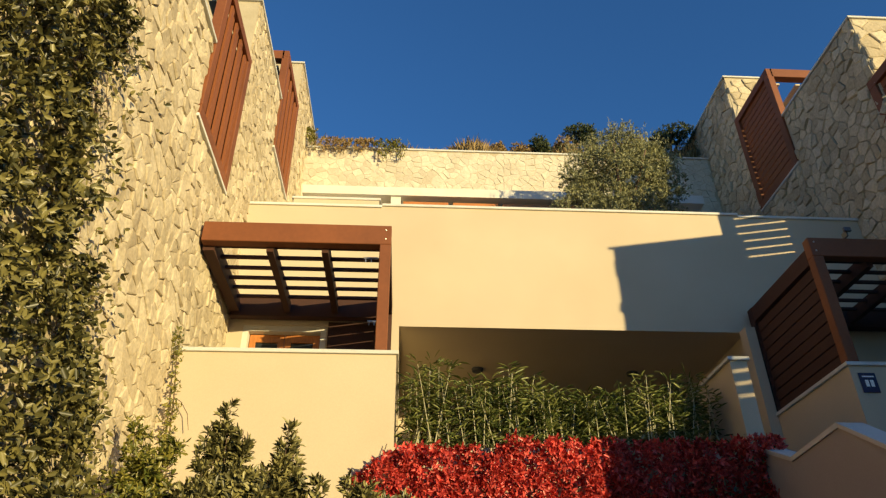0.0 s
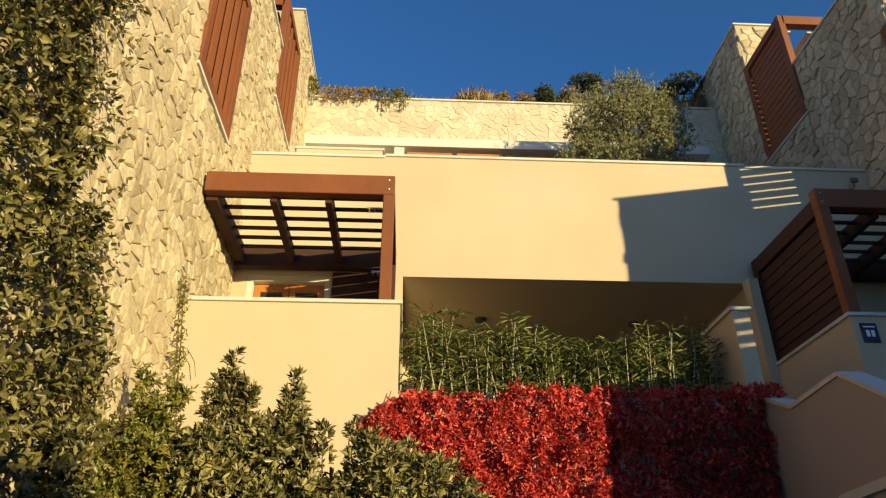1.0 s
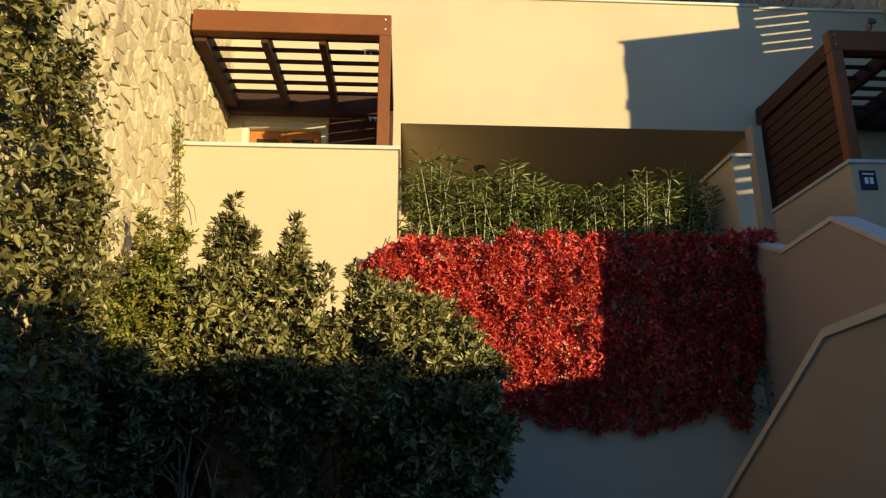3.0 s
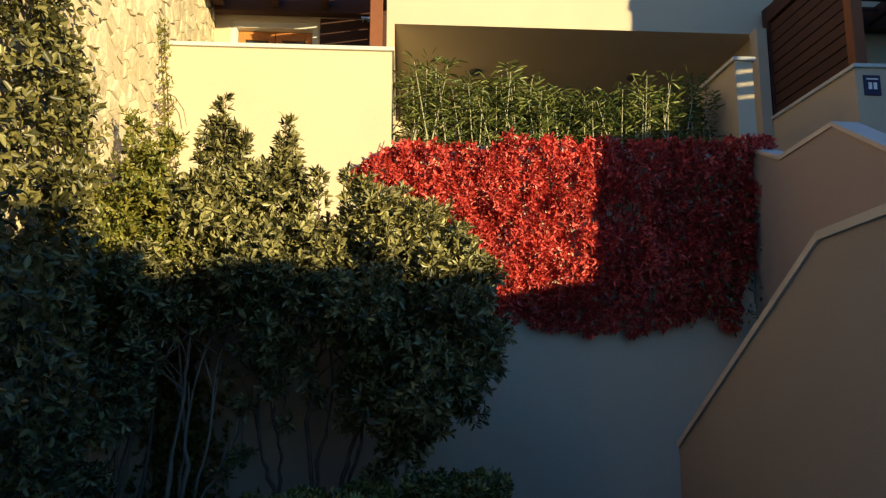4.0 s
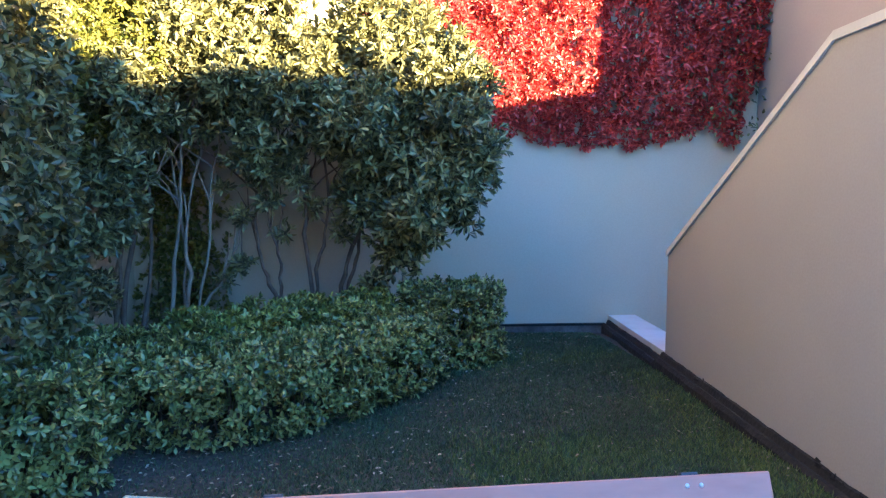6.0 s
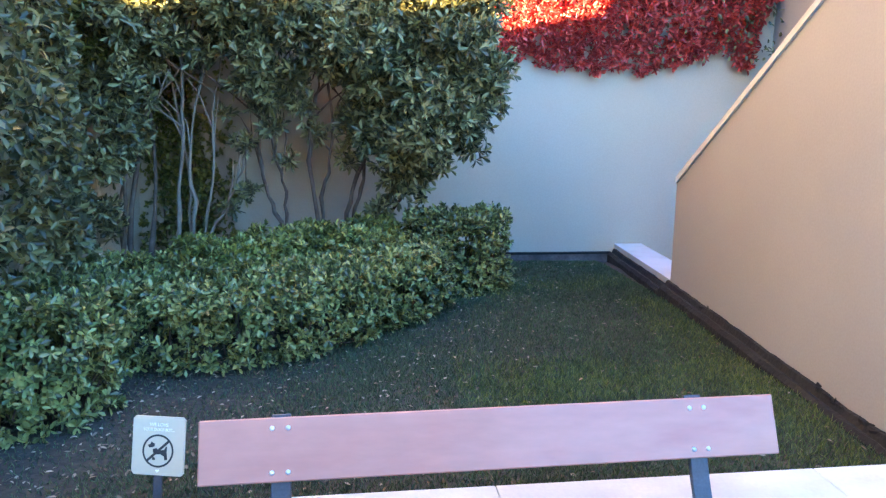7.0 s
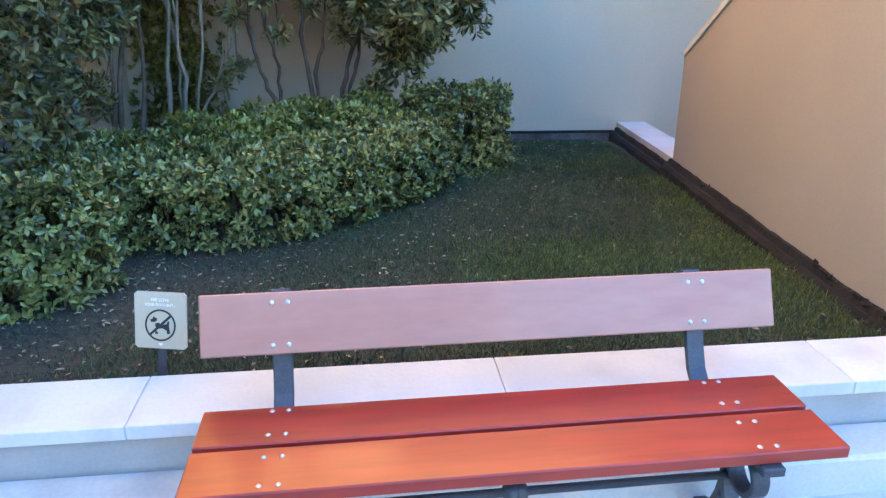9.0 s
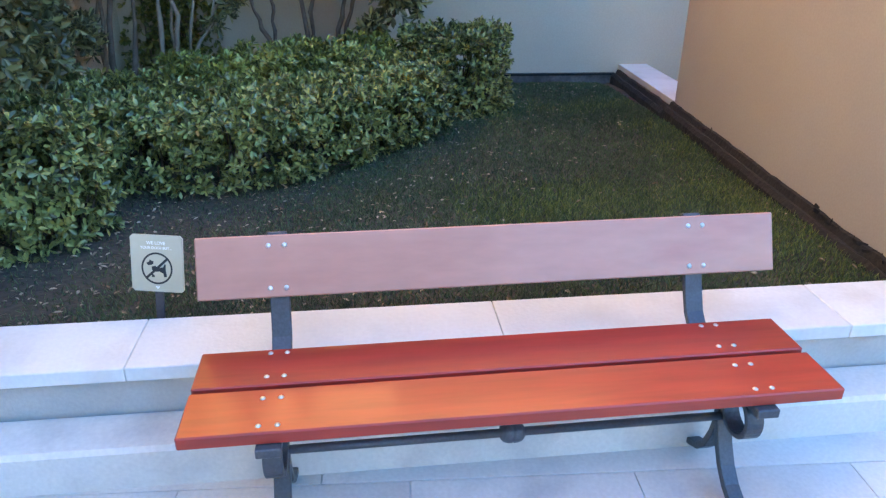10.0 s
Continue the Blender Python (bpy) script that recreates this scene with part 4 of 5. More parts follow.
shrub("evergreen_shrub", "dense evergreen shrub with upright leafy leaders and dark stems",
      [limb((-1.03, 6.40, .2), (-1.03, 6.4, .6), (-1.14, 6.36, .93), (-1.20, 6.33, 1.3), (-1.16, 6.3, 1.9), (-1.1, 6.2, 2.6)),
       limb((-0.75, 6.40, .2), (-0.74, 6.38, .7), (-0.77, 6.35, 1.35), (-0.72, 6.3, 1.7), (-0.56, 6.28, 1.95), (-0.45, 6.2, 2.6)),
       limb((-1.00, 6.40, .2), (-0.99, 6.4, .75), (-1.00, 6.37, 1.0), (-1.06, 6.34, 1.25), (-1.02, 6.3, 1.8), (-0.95, 6.2, 2.6)),
       limb((-0.70, 6.42, .2), (-0.68, 6.4, .9), (-0.58, 6.35, 1.3), (-0.58, 6.3, 1.8), (-0.7, 6.2, 2.5))],
      [(-1.02, 6.1, 3.0, 0.24, 0.3, 0.38), (-0.7, 6.7, 2.6, 0.6, 0.35, 0.36), (-0.85, 5.95, 2.55, 0.48, 0.45, 0.36), (-0.50, 6.0, 2.72, 0.18, 0.25, 0.3), (-1.1, 6.0, 2.08, 0.24, 0.2, 0.2), (-0.5, 6.0, 2.1, 0.25, 0.22, 0.2), (-1.15, 6.15, 1.82, 0.20, 0.15, 0.17), (-0.86, 6.15, 1.74, 0.13, 0.12, 0.13), (-1.02, 6.2, 1.5, 0.09, 0.09, 0.08), (-0.80, 6.1, 1.95, 0.12, 0.12, 0.12), (-0.38, 6.2, 1.6, 0.17, 0.16, 0.18), (-0.98, 6.4, 1.22, 0.07, 0.07, 0.07), (-0.45, 6.3, 1.25, 0.08, 0.08, 0.09), (-0.72, 6.35, 1.45, 0.09, 0.08, 0.09)], 120, LEAF, leaf=(0.078, 0.024),
      sprigs=[(-0.98, 6.1, 3.1, 0.45), (-0.90, 6.1, 3.1, 0.4), (-1.03, 6.1, 3.2, 0.4), (-1.02, 6.1, 3.45, 0.38), (-0.95, 6.1, 3.4, 0.3), (-1.12, 6.1, 3.2, 0.22), (-0.68, 6.0, 3.05, 0.28), (-0.42, 6.0, 3.05, 0.3), (-0.8, 6.0, 2.95, 0.22)])
shrub("broad_shrub", "broad rounded evergreen shrub overhanging the lawn",
      [limb((-0.52, 6.40, .2), (-0.46, 6.38, .75), (-0.36, 6.33, 1.1), (-0.2, 6.25, 1.5), (0.0, 6.1, 2.1)),
       limb((-0.50, 6.42, .2), (-0.40, 6.4, .8), (-0.30, 6.35, 1.15), (-0.33, 6.3, 1.8), (-0.2, 6.2, 2.4)),
       limb((-0.30, 6.40, .2), (-0.08, 6.35, .75), (0.08, 6.3, .98), (0.3, 6.2, 1.35), (0.5, 6.1, 1.9)),
       limb((-0.35, 6.40, .2), (-0.15, 6.38, .75), (-0.05, 6.33, 1.1), (0.15, 6.2, 1.6), (0.3, 6.1, 2.2))],
      [(0.05, 6.0, 2.5, 0.55, 0.55, 0.55), (0.1, 6.8, 2.3, 0.5, 0.35, 0.42), (0.46, 6.0, 2.12, 0.46, 0.5, 0.54), (0.55, 6.0, 1.75, 0.28, 0.35, 0.28), (0.36, 6.0, 1.42, 0.28, 0.3, 0.24), (0.02, 6.1, 1.06, 0.20, 0.2, 0.13), (-0.25, 5.9, 2.15, 0.42, 0.5, 0.42), (0.2, 5.9, 1.65, 0.38, 0.45, 0.35), (-0.2, 6.1, 2.95, 0.3, 0.35, 0.32), (0.25, 6.1, 2.8, 0.3, 0.35, 0.28), (0.14, 6.0, 1.34, 0.32, 0.3, 0.24), (-0.15, 6.1, 1.5, 0.24, 0.2, 0.22), (-0.05, 6.2, 1.08, 0.13, 0.12, 0.12), (0.12, 6.2, 1.1, 0.13, 0.1, 0.1), (-0.24, 6.1, 0.82, 0.12, 0.1, 0.12), (0.58, 6.6, 2.35, 0.26, 0.28, 0.26)], 120, LEAF, leaf=(0.078, 0.024),
      sprigs=[(-0.3, 6.0, 3.05, 0.25), (0.0, 6.0, 3.0, 0.22), (0.25, 6.0, 2.85, 0.2), (0.5, 6.0, 2.55, 0.22)])
shrub("yellowing_shrub", "slender yellowing shrub growing up against the stone wall",
      [stem(-2.3, 6.3, 0.02, 0.1, 3.4, 0.03), stem(-2.2, 6.3, 0.25, 0.1, 3.2, 0.03)],
      [(-2.2, 6.1, 3.1, 0.3, 0.35, 0.5), (-2.32, 6.2, 3.7, 0.09, 0.12, 0.25), (-2.0, 6.1, 3.5, 0.1, 0.12, 0.3), (-2.3, 5.8, 2.4, 0.3, 0.4, 0.5), (-2.0, 6.0, 2.8, 0.3, 0.3, 0.4)], 100, LEAFY, leaf=(0.058, 0.02), count=6,
      sprigs=[(-2.35, 6.2, 3.4, 0.45), (-2.0, 6.1, 3.35, 0.35), (-2.15, 6.1, 3.4, 0.25), (-1.85, 6.1, 3.0, 0.3)])


def clipped_hedge(name, label, line, width, z0, z1, density=720, material=HEDGE, leaf=(0.044, 0.0175), ragged=0.06):
    """A clipped hedge along a line of (x, y) points: open leaf whorls over its top, sides and round ends, stems inside."""
    root = thing(name, label, "hedge", at=pose(*line[0], z0))
    off = np.array([*line[0], z0])
    P, A = [], []
    h, w = z1 - z0, width / 2
    fine = [(p.x, p.y) for p in limb(*[(x, y, 0.0) for x, y in line], n=6, knots=0.0)]

    def add(xy, z, out, top):
        n = len(z)
        bump = np.array([noise.noise(Vector((a * 2.6, b * 2.6, c * 2.6))) + 0.6 * noise.noise(Vector((a * 7, b * 7, c * 7))) for a, b, c in np.c_[xy, z]]) * ragged
        ax = np.c_[out * np.where(top, 0.25, 1.0)[:, None], np.where(top, 1.0, 0.5 + 0.3 * z / h)] + 0.38 * R.normal(size=(n, 3))
        pts = np.c_[xy, z0 + z] + unit(ax) * bump[:, None]
        pts[:, 2] = np.maximum(pts[:, 2], z0 + 0.03)
        P.append(pts), A.append(ax)

    for (xa, ya), (xb, yb) in zip(fine, fine[1:]):
        d = np.array([xb - xa, yb - ya])
        l = np.linalg.norm(d)
        d, nrm = d / l, np.array([-d[1], d[0]]) / l
        n = int(density * 1.25 * l * h)
        for sg in (-1, 1):
            s, z, dep = R.uniform(-0.02, l + 0.02, n), R.uniform(0, h, n), R.uniform(0, 1, n) ** 1.5 * 0.20
            v = w - dep - 0.06 * np.clip((z - h + 0.1) / 0.1, 0, 1) ** 2 - 0.07 * np.clip((0.12 - z) / 0.12, 0, 1)
            add(np.array([xa, ya]) + s[:, None] * d + sg * v[:, None] * nrm, z, np.tile(sg * nrm, (n, 1)), np.zeros(n, bool))
        n = int(density * l * width)
        s, v = R.uniform(0, l, n), R.uniform(-w, w, n)
        z = h - R.uniform(0, 1, n) ** 2 * 0.12 - 0.06 * np.clip((np.abs(v) - w + 0.1) / 0.1, 0, 1)
        add(np.array([xa, ya]) + s[:, None] * d + v[:, None] * nrm, z, np.sign(v)[:, None] * nrm, np.ones(n, bool))
    for (ex, ey), (ix, iy) in ((fine[0], fine[1]), (fine[-1], fine[-2])):
        a0 = math.atan2(ey - iy, ex - ix)
        n = int(density * math.pi * w * h)
        a, z = a0 + R.uniform(-math.pi / 2, math.pi / 2, n), R.uniform(0, h, n)
        out = np.c_[np.cos(a), np.sin(a)]
        r = w - R.uniform(0, 1, n) ** 1.5 * 0.20 - 0.06 * np.clip((z - h + 0.1) / 0.1, 0, 1) ** 2
        add(np.array([ex, ey]) + r[:, None] * out, z, out, np.zeros(n, bool))
        n = int(density * math.pi * w * w / 2)
        a, r = a0 + R.uniform(-math.pi / 2, math.pi / 2, n), w * R.uniform(0, 1, n) ** 0.5
        out = np.c_[np.cos(a), np.sin(a)]
        add(np.array([ex, ey]) + r[:, None] * out, h - R.uniform(0, 1, n) ** 2 * 0.12, out, np.ones(n, bool))
    P, A = np.concatenate(P), np.concatenate(A)
    leaves("foliage", *rosettes(P - off, A, 9, *leaf, spread=1.05, jitter=0.2), material, root, kind="stuff", wide=(0.33, 0.5))
    tb = bmesh.new()
    for i in R.choice(len(P), 90, replace=False):
        p = P[i] - off
        k = min(range(len(line)), key=lambda j: (line[j][0] - P[i][0]) ** 2 + (line[j][1] - P[i][1]) ** 2)
        c = np.array([line[k][0] - off[0], line[k][1] - off[1], 0])
        b = c + (p - c) * np.array([0.5, 0.5, 0.0])
        tube(tb, [b, b + (p - b) * 0.4 + R.normal(0, 0.03, 3), b + (p - b) * 0.85], [0.006, 0.005, 0.003], 4)
    tagged(part("stem_mass", tb, BARK, root), kind="stuff")
    return root


clipped_hedge("clipped_hedge", "low clipped evergreen hedge with glossy green leaves", [(-1.72, 4.52), (-1.30, 4.22), (-0.96, 4.22), (-0.64, 4.40), (-0.32, 4.74), (-0.03, 5.14)], 0.78, 0.24, 0.69)
clipped_hedge("clipped_hedge", "dense clipped hedge end by the lawn corner", [(0.38, 5.86), (0.53, 5.80)], 0.68, 0.16, 0.82)
clipped_hedge("clipped_hedge", "tall clipped hedge in the corner by the stone wall", [(-2.25, 3.45), (-1.72, 3.45)], 0.70, 0.22, 0.82, ragged=0.09)
clipped_hedge("clipped_hedge", "loose evergreen hedge beneath the leggy shrubs", [(-1.25, 5.1), (-0.65, 5.4), (-0.25, 5.75)], 0.60, 0.22, 0.74, material=HEDGE2, leaf=(0.05, 0.018), ragged=0.16)


def creeper_wall():
    """Thick evergreen creeper over the near stone wall."""
    root = thing("wall_creeper", "thick dark green creeper covering the stone wall", "creeper", at=pose(XL, 4.4, 0.24))
    off = np.array([XL, 4.4, 0.24])
    n = 17000
    y, z = R.uniform(2.0, 6.2, n), R.uniform(0.25, 9.0, n)
    lim = np.interp(z, [0.2, 1.5, 3.0, 3.6, 4.2, 5.0, 6.0, 6.6, 7.5, 9.0], [5.9, 5.8, 5.6, 5.45, 4.95, 4.35, 4.1, 4.35, 3.9, 3.4])
    lim = lim + np.array([0.32 * noise.noise(Vector((0.0, a * 1.7, 4.0))) + 0.16 * noise.noise(Vector((0, a * 6.0, 9.0))) for a in z])
    keep = y < lim
    y, z, lim = y[keep], z[keep], lim[keep]
    n = len(y)
    thick = np.interp(z, [0.2, 2.0, 3.5, 5.0, 9.0], [0.75, 0.6, 0.42, 0.28, 0.25]) * np.clip((lim - y) / 0.35, 0.12, 1)
    lump = np.array([0.8 + 0.9 * noise.noise(Vector((a * 2.1, b * 2.1, 1.0))) + 0.95 * noise.noise(Vector((a * 5.2, b * 5.2, 3.0))) for a, b in zip(y, z)])
    x = XL + 0.05 + thick * lump * (1 - 0.55 * R.uniform(0, 1, n) ** 2)
    reach = np.clip(2.67 - 0.435 * y, 0.12, 1.0) + np.array([0.10 * noise.noise(Vector((a * 3, b * 3, 6))) for a, b in zip(y, z)])   # the growth thins towards the garden wall
    x = np.minimum(x, XL + reach * (1 - 0.35 * R.uniform(0, 1, n) ** 2))
    P = np.c_[x, y, z]
    A = np.c_[np.full(n, 0.7), R.normal(-0.2, 0.6, n), R.normal(0.35, 0.55, n)]
    leaves("foliage", *rosettes(P - off, A, 4, 0.066, 0.029, spread=1.1), IVYLEAF, root, kind="stuff", droop=0.25)
    tb = bmesh.new()
    for _ in range(58):
        z0 = R.uniform(2.6, 7.2)
        y0 = float(np.interp(z0, [0.2, 3.0, 3.6, 4.2, 5.0, 6.0, 6.6, 7.5, 9.0], [5.9, 5.6, 5.45, 4.95, 4.35, 4.1, 4.35, 3.9, 3.4])) - 0.3
        pts, yy, zz = [], y0, z0
        for k in range(7):
            pts.append((0.06 + 0.02 * R.rand(), yy - off[1], zz - off[2]))
            yy += R.uniform(0.03, 0.17)
            zz += R.normal(0.0, 0.1)
        tube(tb, pts, [0.006 - 0.0006 * k for k in range(7)], 4)
    tagged(part("runner_mass", tb, BARK, root), kind="stuff")
    pts = np.array([(XL + 0.08 + 0.03 * R.rand(), float(np.interp(z0, [0.2, 3.0, 3.6, 4.2, 5.0, 6.0, 6.6, 7.5, 9.0], [5.9, 5.6, 5.45, 4.95, 4.35, 4.1, 4.35, 3.9, 3.4])) + abs(R.normal(0, 0.42)), z0) for z0 in R.uniform(2.5, 7.0, 420)])
    ax = np.c_[np.ones(420), R.normal(0, 0.6, 420), R.normal(-0.2, 0.5, 420)]
    leaves("stray_leaves", *rosettes(pts - off, ax, 2, 0.065, 0.034, spread=1.1), IVYLEAF, root, kind="stuff")
    return root


creeper_wall()

# yellow-green ivy on the garden wall behind the stems
iv = thing("wall_ivy", "yellow-green ivy on the garden wall behind the shrub stems", "ivy", at=pose(-2.15, YB, 0.24))
n = 1500
vx, vz = R.normal(0, 0.22, n), R.uniform(0.0, 2.6, n)
vx = np.clip(vx + 0.1 * np.sin(vz * 3), -0.4, 0.5)
ib = bmesh.new()
for q in range(6):
    xs = R.uniform(-0.25, 0.25)
    tube(ib, [(xs, -0.02, 0), (xs + R.normal(0, 0.05), -0.025, 0.9), (xs + R.normal(0, 0.08), -0.025, 1.7), (xs + R.normal(0, 0.1), -0.02, 2.5)], [0.012, 0.01, 0.007, 0.004], 5)
tagged(part("stem_mass", ib, BARK, iv), kind="stuff")
leaves("foliage", *rosettes(np.c_[vx, -R.uniform(0.03, 0.16, n), vz], np.c_[R.normal(0, 0.5, n), -np.ones(n), R.normal(0.1, 0.5, n)], 4, 0.06, 0.03), LEAFY, iv, kind="stuff")

# thin vine up the corner of the parapet
vine = thing("corner_vine", "thin climbing vine at the corner of the parapet", "vine", at=pose(-2.4, 7.28, 2.6))
vb = bmesh.new()
vp = [(-0.0, 0.0, 0.0), (-0.03, 0, 0.7), (0.0, 0, 1.4), (-0.04, 0, 1.9), (-0.09, 0.0, 2.3), (-0.12, 0.0, 2.68)]
tube(vb, vp, [0.012, 0.011, 0.009, 0.008, 0.006, 0.004], 5)
tube(vb, [(-0.03, 0, 1.9), (0.05, -0.02, 1.85), (0.14, -0.02, 1.72), (0.18, -0.02, 1.55)], [0.004] * 4, 4)
part("stem", vb, BARK, vine)
k = R.uniform(0, 1, 300)
vz = 2.68 * k
vx = np.interp(vz, [p[2] for p in vp], [p[0] for p in vp]) + R.normal(0, 1, 300) * np.interp(vz, [0, 1.2, 1.9, 2.68], [0.12, 0.08, 0.03, 0.025])
leaves("foliage", *rosettes(np.c_[vx, R.uniform(-0.08, 0.01, 300), vz], np.c_[R.normal(0, 1, 300), -np.ones(300), R.normal(0.1, 0.5, 300)], 3, 0.04, 0.018), LEAFY, vine, kind="stuff")


def red_creeper():
    root = thing("red_creeper", "red autumn creeper hanging over the cream planter wall", "creeper", at=pose(1.7, YB, 4.0))
    off = np.array([1.7, YB, 4.0])
    n = 9500
    x, z = R.uniform(-0.6, 3.95, n), R.uniform(1.85, 4.12, n)
    low_edge = np.interp(x, [-0.6, -0.3, 0.3, 0.9, 1.1, 2.2, 3.0, 3.5, 3.6, 3.95], [3.75, 3.3, 2.9, 2.25, 2.15, 2.0, 2.15, 2.1, 2.6, 2.9])
    low_edge = low_edge + np.array([0.16 * noise.noise(Vector((a * 3.0, 0, 7))) + 0.10 * noise.noise(Vector((a * 9.0, 0, 2))) for a in x])
    top_edge = np.interp(x, [-0.6, -0.2, 0.1, 0.7, 0.85, 1.1, 3.4, 3.9], [3.6, 3.92, 4.0, 4.0, 3.93, 4.06, 4.06, 4.16]) + np.array([0.05 * noise.noise(Vector((a * 5.0, 3, 7))) for a in x])
    keep = (z > low_edge) & (z < top_edge)
    gap = np.array([noise.noise(Vector((a * 2.3, b * 2.3, 5))) for a, b in zip(x, z)])
    keep &= (gap > -0.42) | (R.uniform(0, 1, n) < 0.5)
    x, z, gap, le = x[keep], z[keep], gap[keep], low_edge[keep]
    n = len(x)
    thick = 0.05 + 0.20 * np.clip((z - le) / 0.6, 0.15, 1) * (0.75 + 0.9 * np.array([noise.noise(Vector((a * 4.5, b * 3.6, 8))) for a, b in zip(x, z)]))
    y = YB - 0.02 - thick * (1 - 0.6 * R.uniform(0, 1, n) ** 2)
    P = np.c_[x, y, z] - off
    axis = np.c_[R.normal(0, 0.35, n), R.normal(-0.8, 0.3, n), R.normal(-0.5, 0.4, n)]
    leaves("foliage", *rosettes(P, axis, 5, 0.062, 0.024, spread=1.0, jitter=0.2), REDLEAF, root, kind="stuff", droop=0.25)
    tb = bmesh.new()
    for _ in range(60):
        xs = R.uniform(-0.2, 3.8)
        zz = 4.04
        pts = []
        end = float(np.interp(xs, [-0.6, -0.3, 0.3, 0.9, 1.1, 2.2, 3.0, 3.6, 3.95], [3.6, 3.3, 2.9, 2.3, 2.2, 2.0, 2.2, 2.6, 3.0])) + 0.05
        while zz > end:
            pts.append((xs - off[0], -0.03 - 0.05 * R.rand(), zz - off[2]))
            xs += R.normal(0, 0.05)
            zz -= 0.2
        if len(pts) > 1:
            tube(tb, pts, [0.005] * len(pts), 4)
    tagged(part("runner_mass", tb, BARK, root), kind="stuff")
    n = 1500
    gx2, gz2 = R.uniform(2.2, 3.95, n), R.uniform(2.15, 4.15, n)
    keep = R.uniform(0, 1, n) < (gx2 - 2.0) / 1.9
    gx2, gz2 = gx2[keep], gz2[keep]
    n = len(gx2)
    leaves("green_leaves", np.c_[gx2, YB - R.uniform(0.05, 0.24, n), gz2] - off, np.c_[R.normal(0, 0.55, n), R.normal(-0.55, 0.35, n), R.normal(-0.5, 0.45, n)], np.c_[R.normal(0, 0.4, n), -np.ones(n), R.normal(0.8, 0.3, n)], R.uniform(0.04, 0.075, n), R.uniform(0.02, 0.034, n), IVYLEAF, root, "dull green creeper leaves", kind="stuff")


red_creeper()


def bamboo_row():
    root = thing("bamboo_screen", "row of green bamboo in the planter under the recess", "bamboo", at=pose(1.8, 8.0, 3.85))
    B, D, U, LL, WW = [], [], [], [], []
    for i in range(210):
        x, y = R.uniform(0.02, 3.6), 7.62 + 0.75 * R.uniform() ** 1.4
        top = float(np.interp(x, [0, 0.25, 0.5, 0.85, 1.1, 1.3, 1.6, 2.4, 3.0, 3.3, 3.6], [1.2, 1.28, 1.15, 0.95, 1.15, 1.2, 0.92, 0.98, 1.02, 1.12, 1.25])) * R.uniform(0.72, 1.04)
        lean = R.normal(0, 0.04, 2)
        pts = [(x - 1.8 + lean[0] * k, y - 8.0 + lean[1] * k, top * k / 3) for k in range(4)]
        tb = bmesh.new()
        tube(tb, pts, [0.009, 0.008, 0.005, 0.003], 5)
        part("cane", tb, CANE, root)
        for _ in range(46):
            k = 0.22 + 0.82 * R.uniform() ** 0.8
            p = np.array([x - 1.8 + lean[0] * 3 * k, y - 8.0 + lean[1] * 3 * k, top * k])
            a = R.uniform(0, math.tau)
            out = np.array([math.cos(a), math.sin(a), R.uniform(-0.7, 1.1)])
            p = p + out * R.uniform(0.0, 0.10)
            B.append(p), D.append(out), U.append((R.normal(0, .3), R.normal(0, .3), 1)), LL.append(R.uniform(0.08, 0.17)), WW.append(R.uniform(0.010, 0.018))
    leaves("foliage", np.array(B), np.array(D), np.array(U, dtype=float), np.array(LL), np.array(WW), BAMBOO, root, kind="stuff", droop=0.3)


bamboo_row()


def olive():
    root = thing("olive_tree", "bushy grey-green olive tree on the roof terrace", "tree", at=pose(4.1, 11.0, 8.25))
    tb = bmesh.new()
    for k in range(7):
        a = math.tau * k / 7
        tube(tb, [(0, 0, 0), (0.05 * math.cos(a), 0.05 * math.sin(a), 0.8), (0.35 * math.cos(a), 0.35 * math.sin(a), 1.7), (0.8 * math.cos(a), 0.7 * math.sin(a), 2.6)], [0.06, 0.05, 0.03, 0.012])
    part("trunk", tb, BARK, root, smooth=True)
    P, A = tufts([(0, -0.1, 1.3, 0.85, 0.7, 0.6), (0, 0, 2.2, 1.05, 0.9, 0.75), (-0.45, 0, 2.45, 0.6, 0.6, 0.55), (0.55, 0.1, 2.6, 0.6, 0.6, 0.65), (0.25, 0, 3.1, 0.45, 0.45, 0.5), (0.75, 0, 2.9, 0.3, 0.3, 0.5), (-0.2, -0.1, 2.9, 0.35, 0.35, 0.4), (-0.8, -0.1, 1.5, 0.5, 0.45, 0.5), (1.0, 0.0, 2.35, 0.42, 0.4, 0.55), (1.0, 0.0, 1.7, 0.38, 0.4, 0.5), (-0.75, 0.0, 2.1, 0.4, 0.4, 0.35)], 46, 0.10, 0.20)
    A[:, 2] += 0.5
    leaves("crown", *rosettes(P, A, 8, 0.066, 0.0125, spread=0.65), OLIVE, root, kind="stuff")
    B, D = [], []
    for _ in range(150):
        x = R.uniform(-1.0, 1.4)
        z = 2.65 + 0.6 * math.exp(-((x - 0.35) / 0.5) ** 2) + R.uniform(-0.25, 0.05)
        d = np.array([R.normal(0.05, 0.15), R.normal(0, 0.2), 1.0])
        for q in np.linspace(0, 0.6, 18):
            B.append((x + d[0] * q, d[1] * q, z + q)), D.append(d + R.normal(0, 0.55, 3))
    B, D = np.array(B), np.array(D)
    leaves("shoot_foliage", B, D, R.normal(size=B.shape), R.uniform(0.05, 0.08, len(B)), R.uniform(0.010, 0.015, len(B)), OLIVE, root, kind="stuff")


olive()


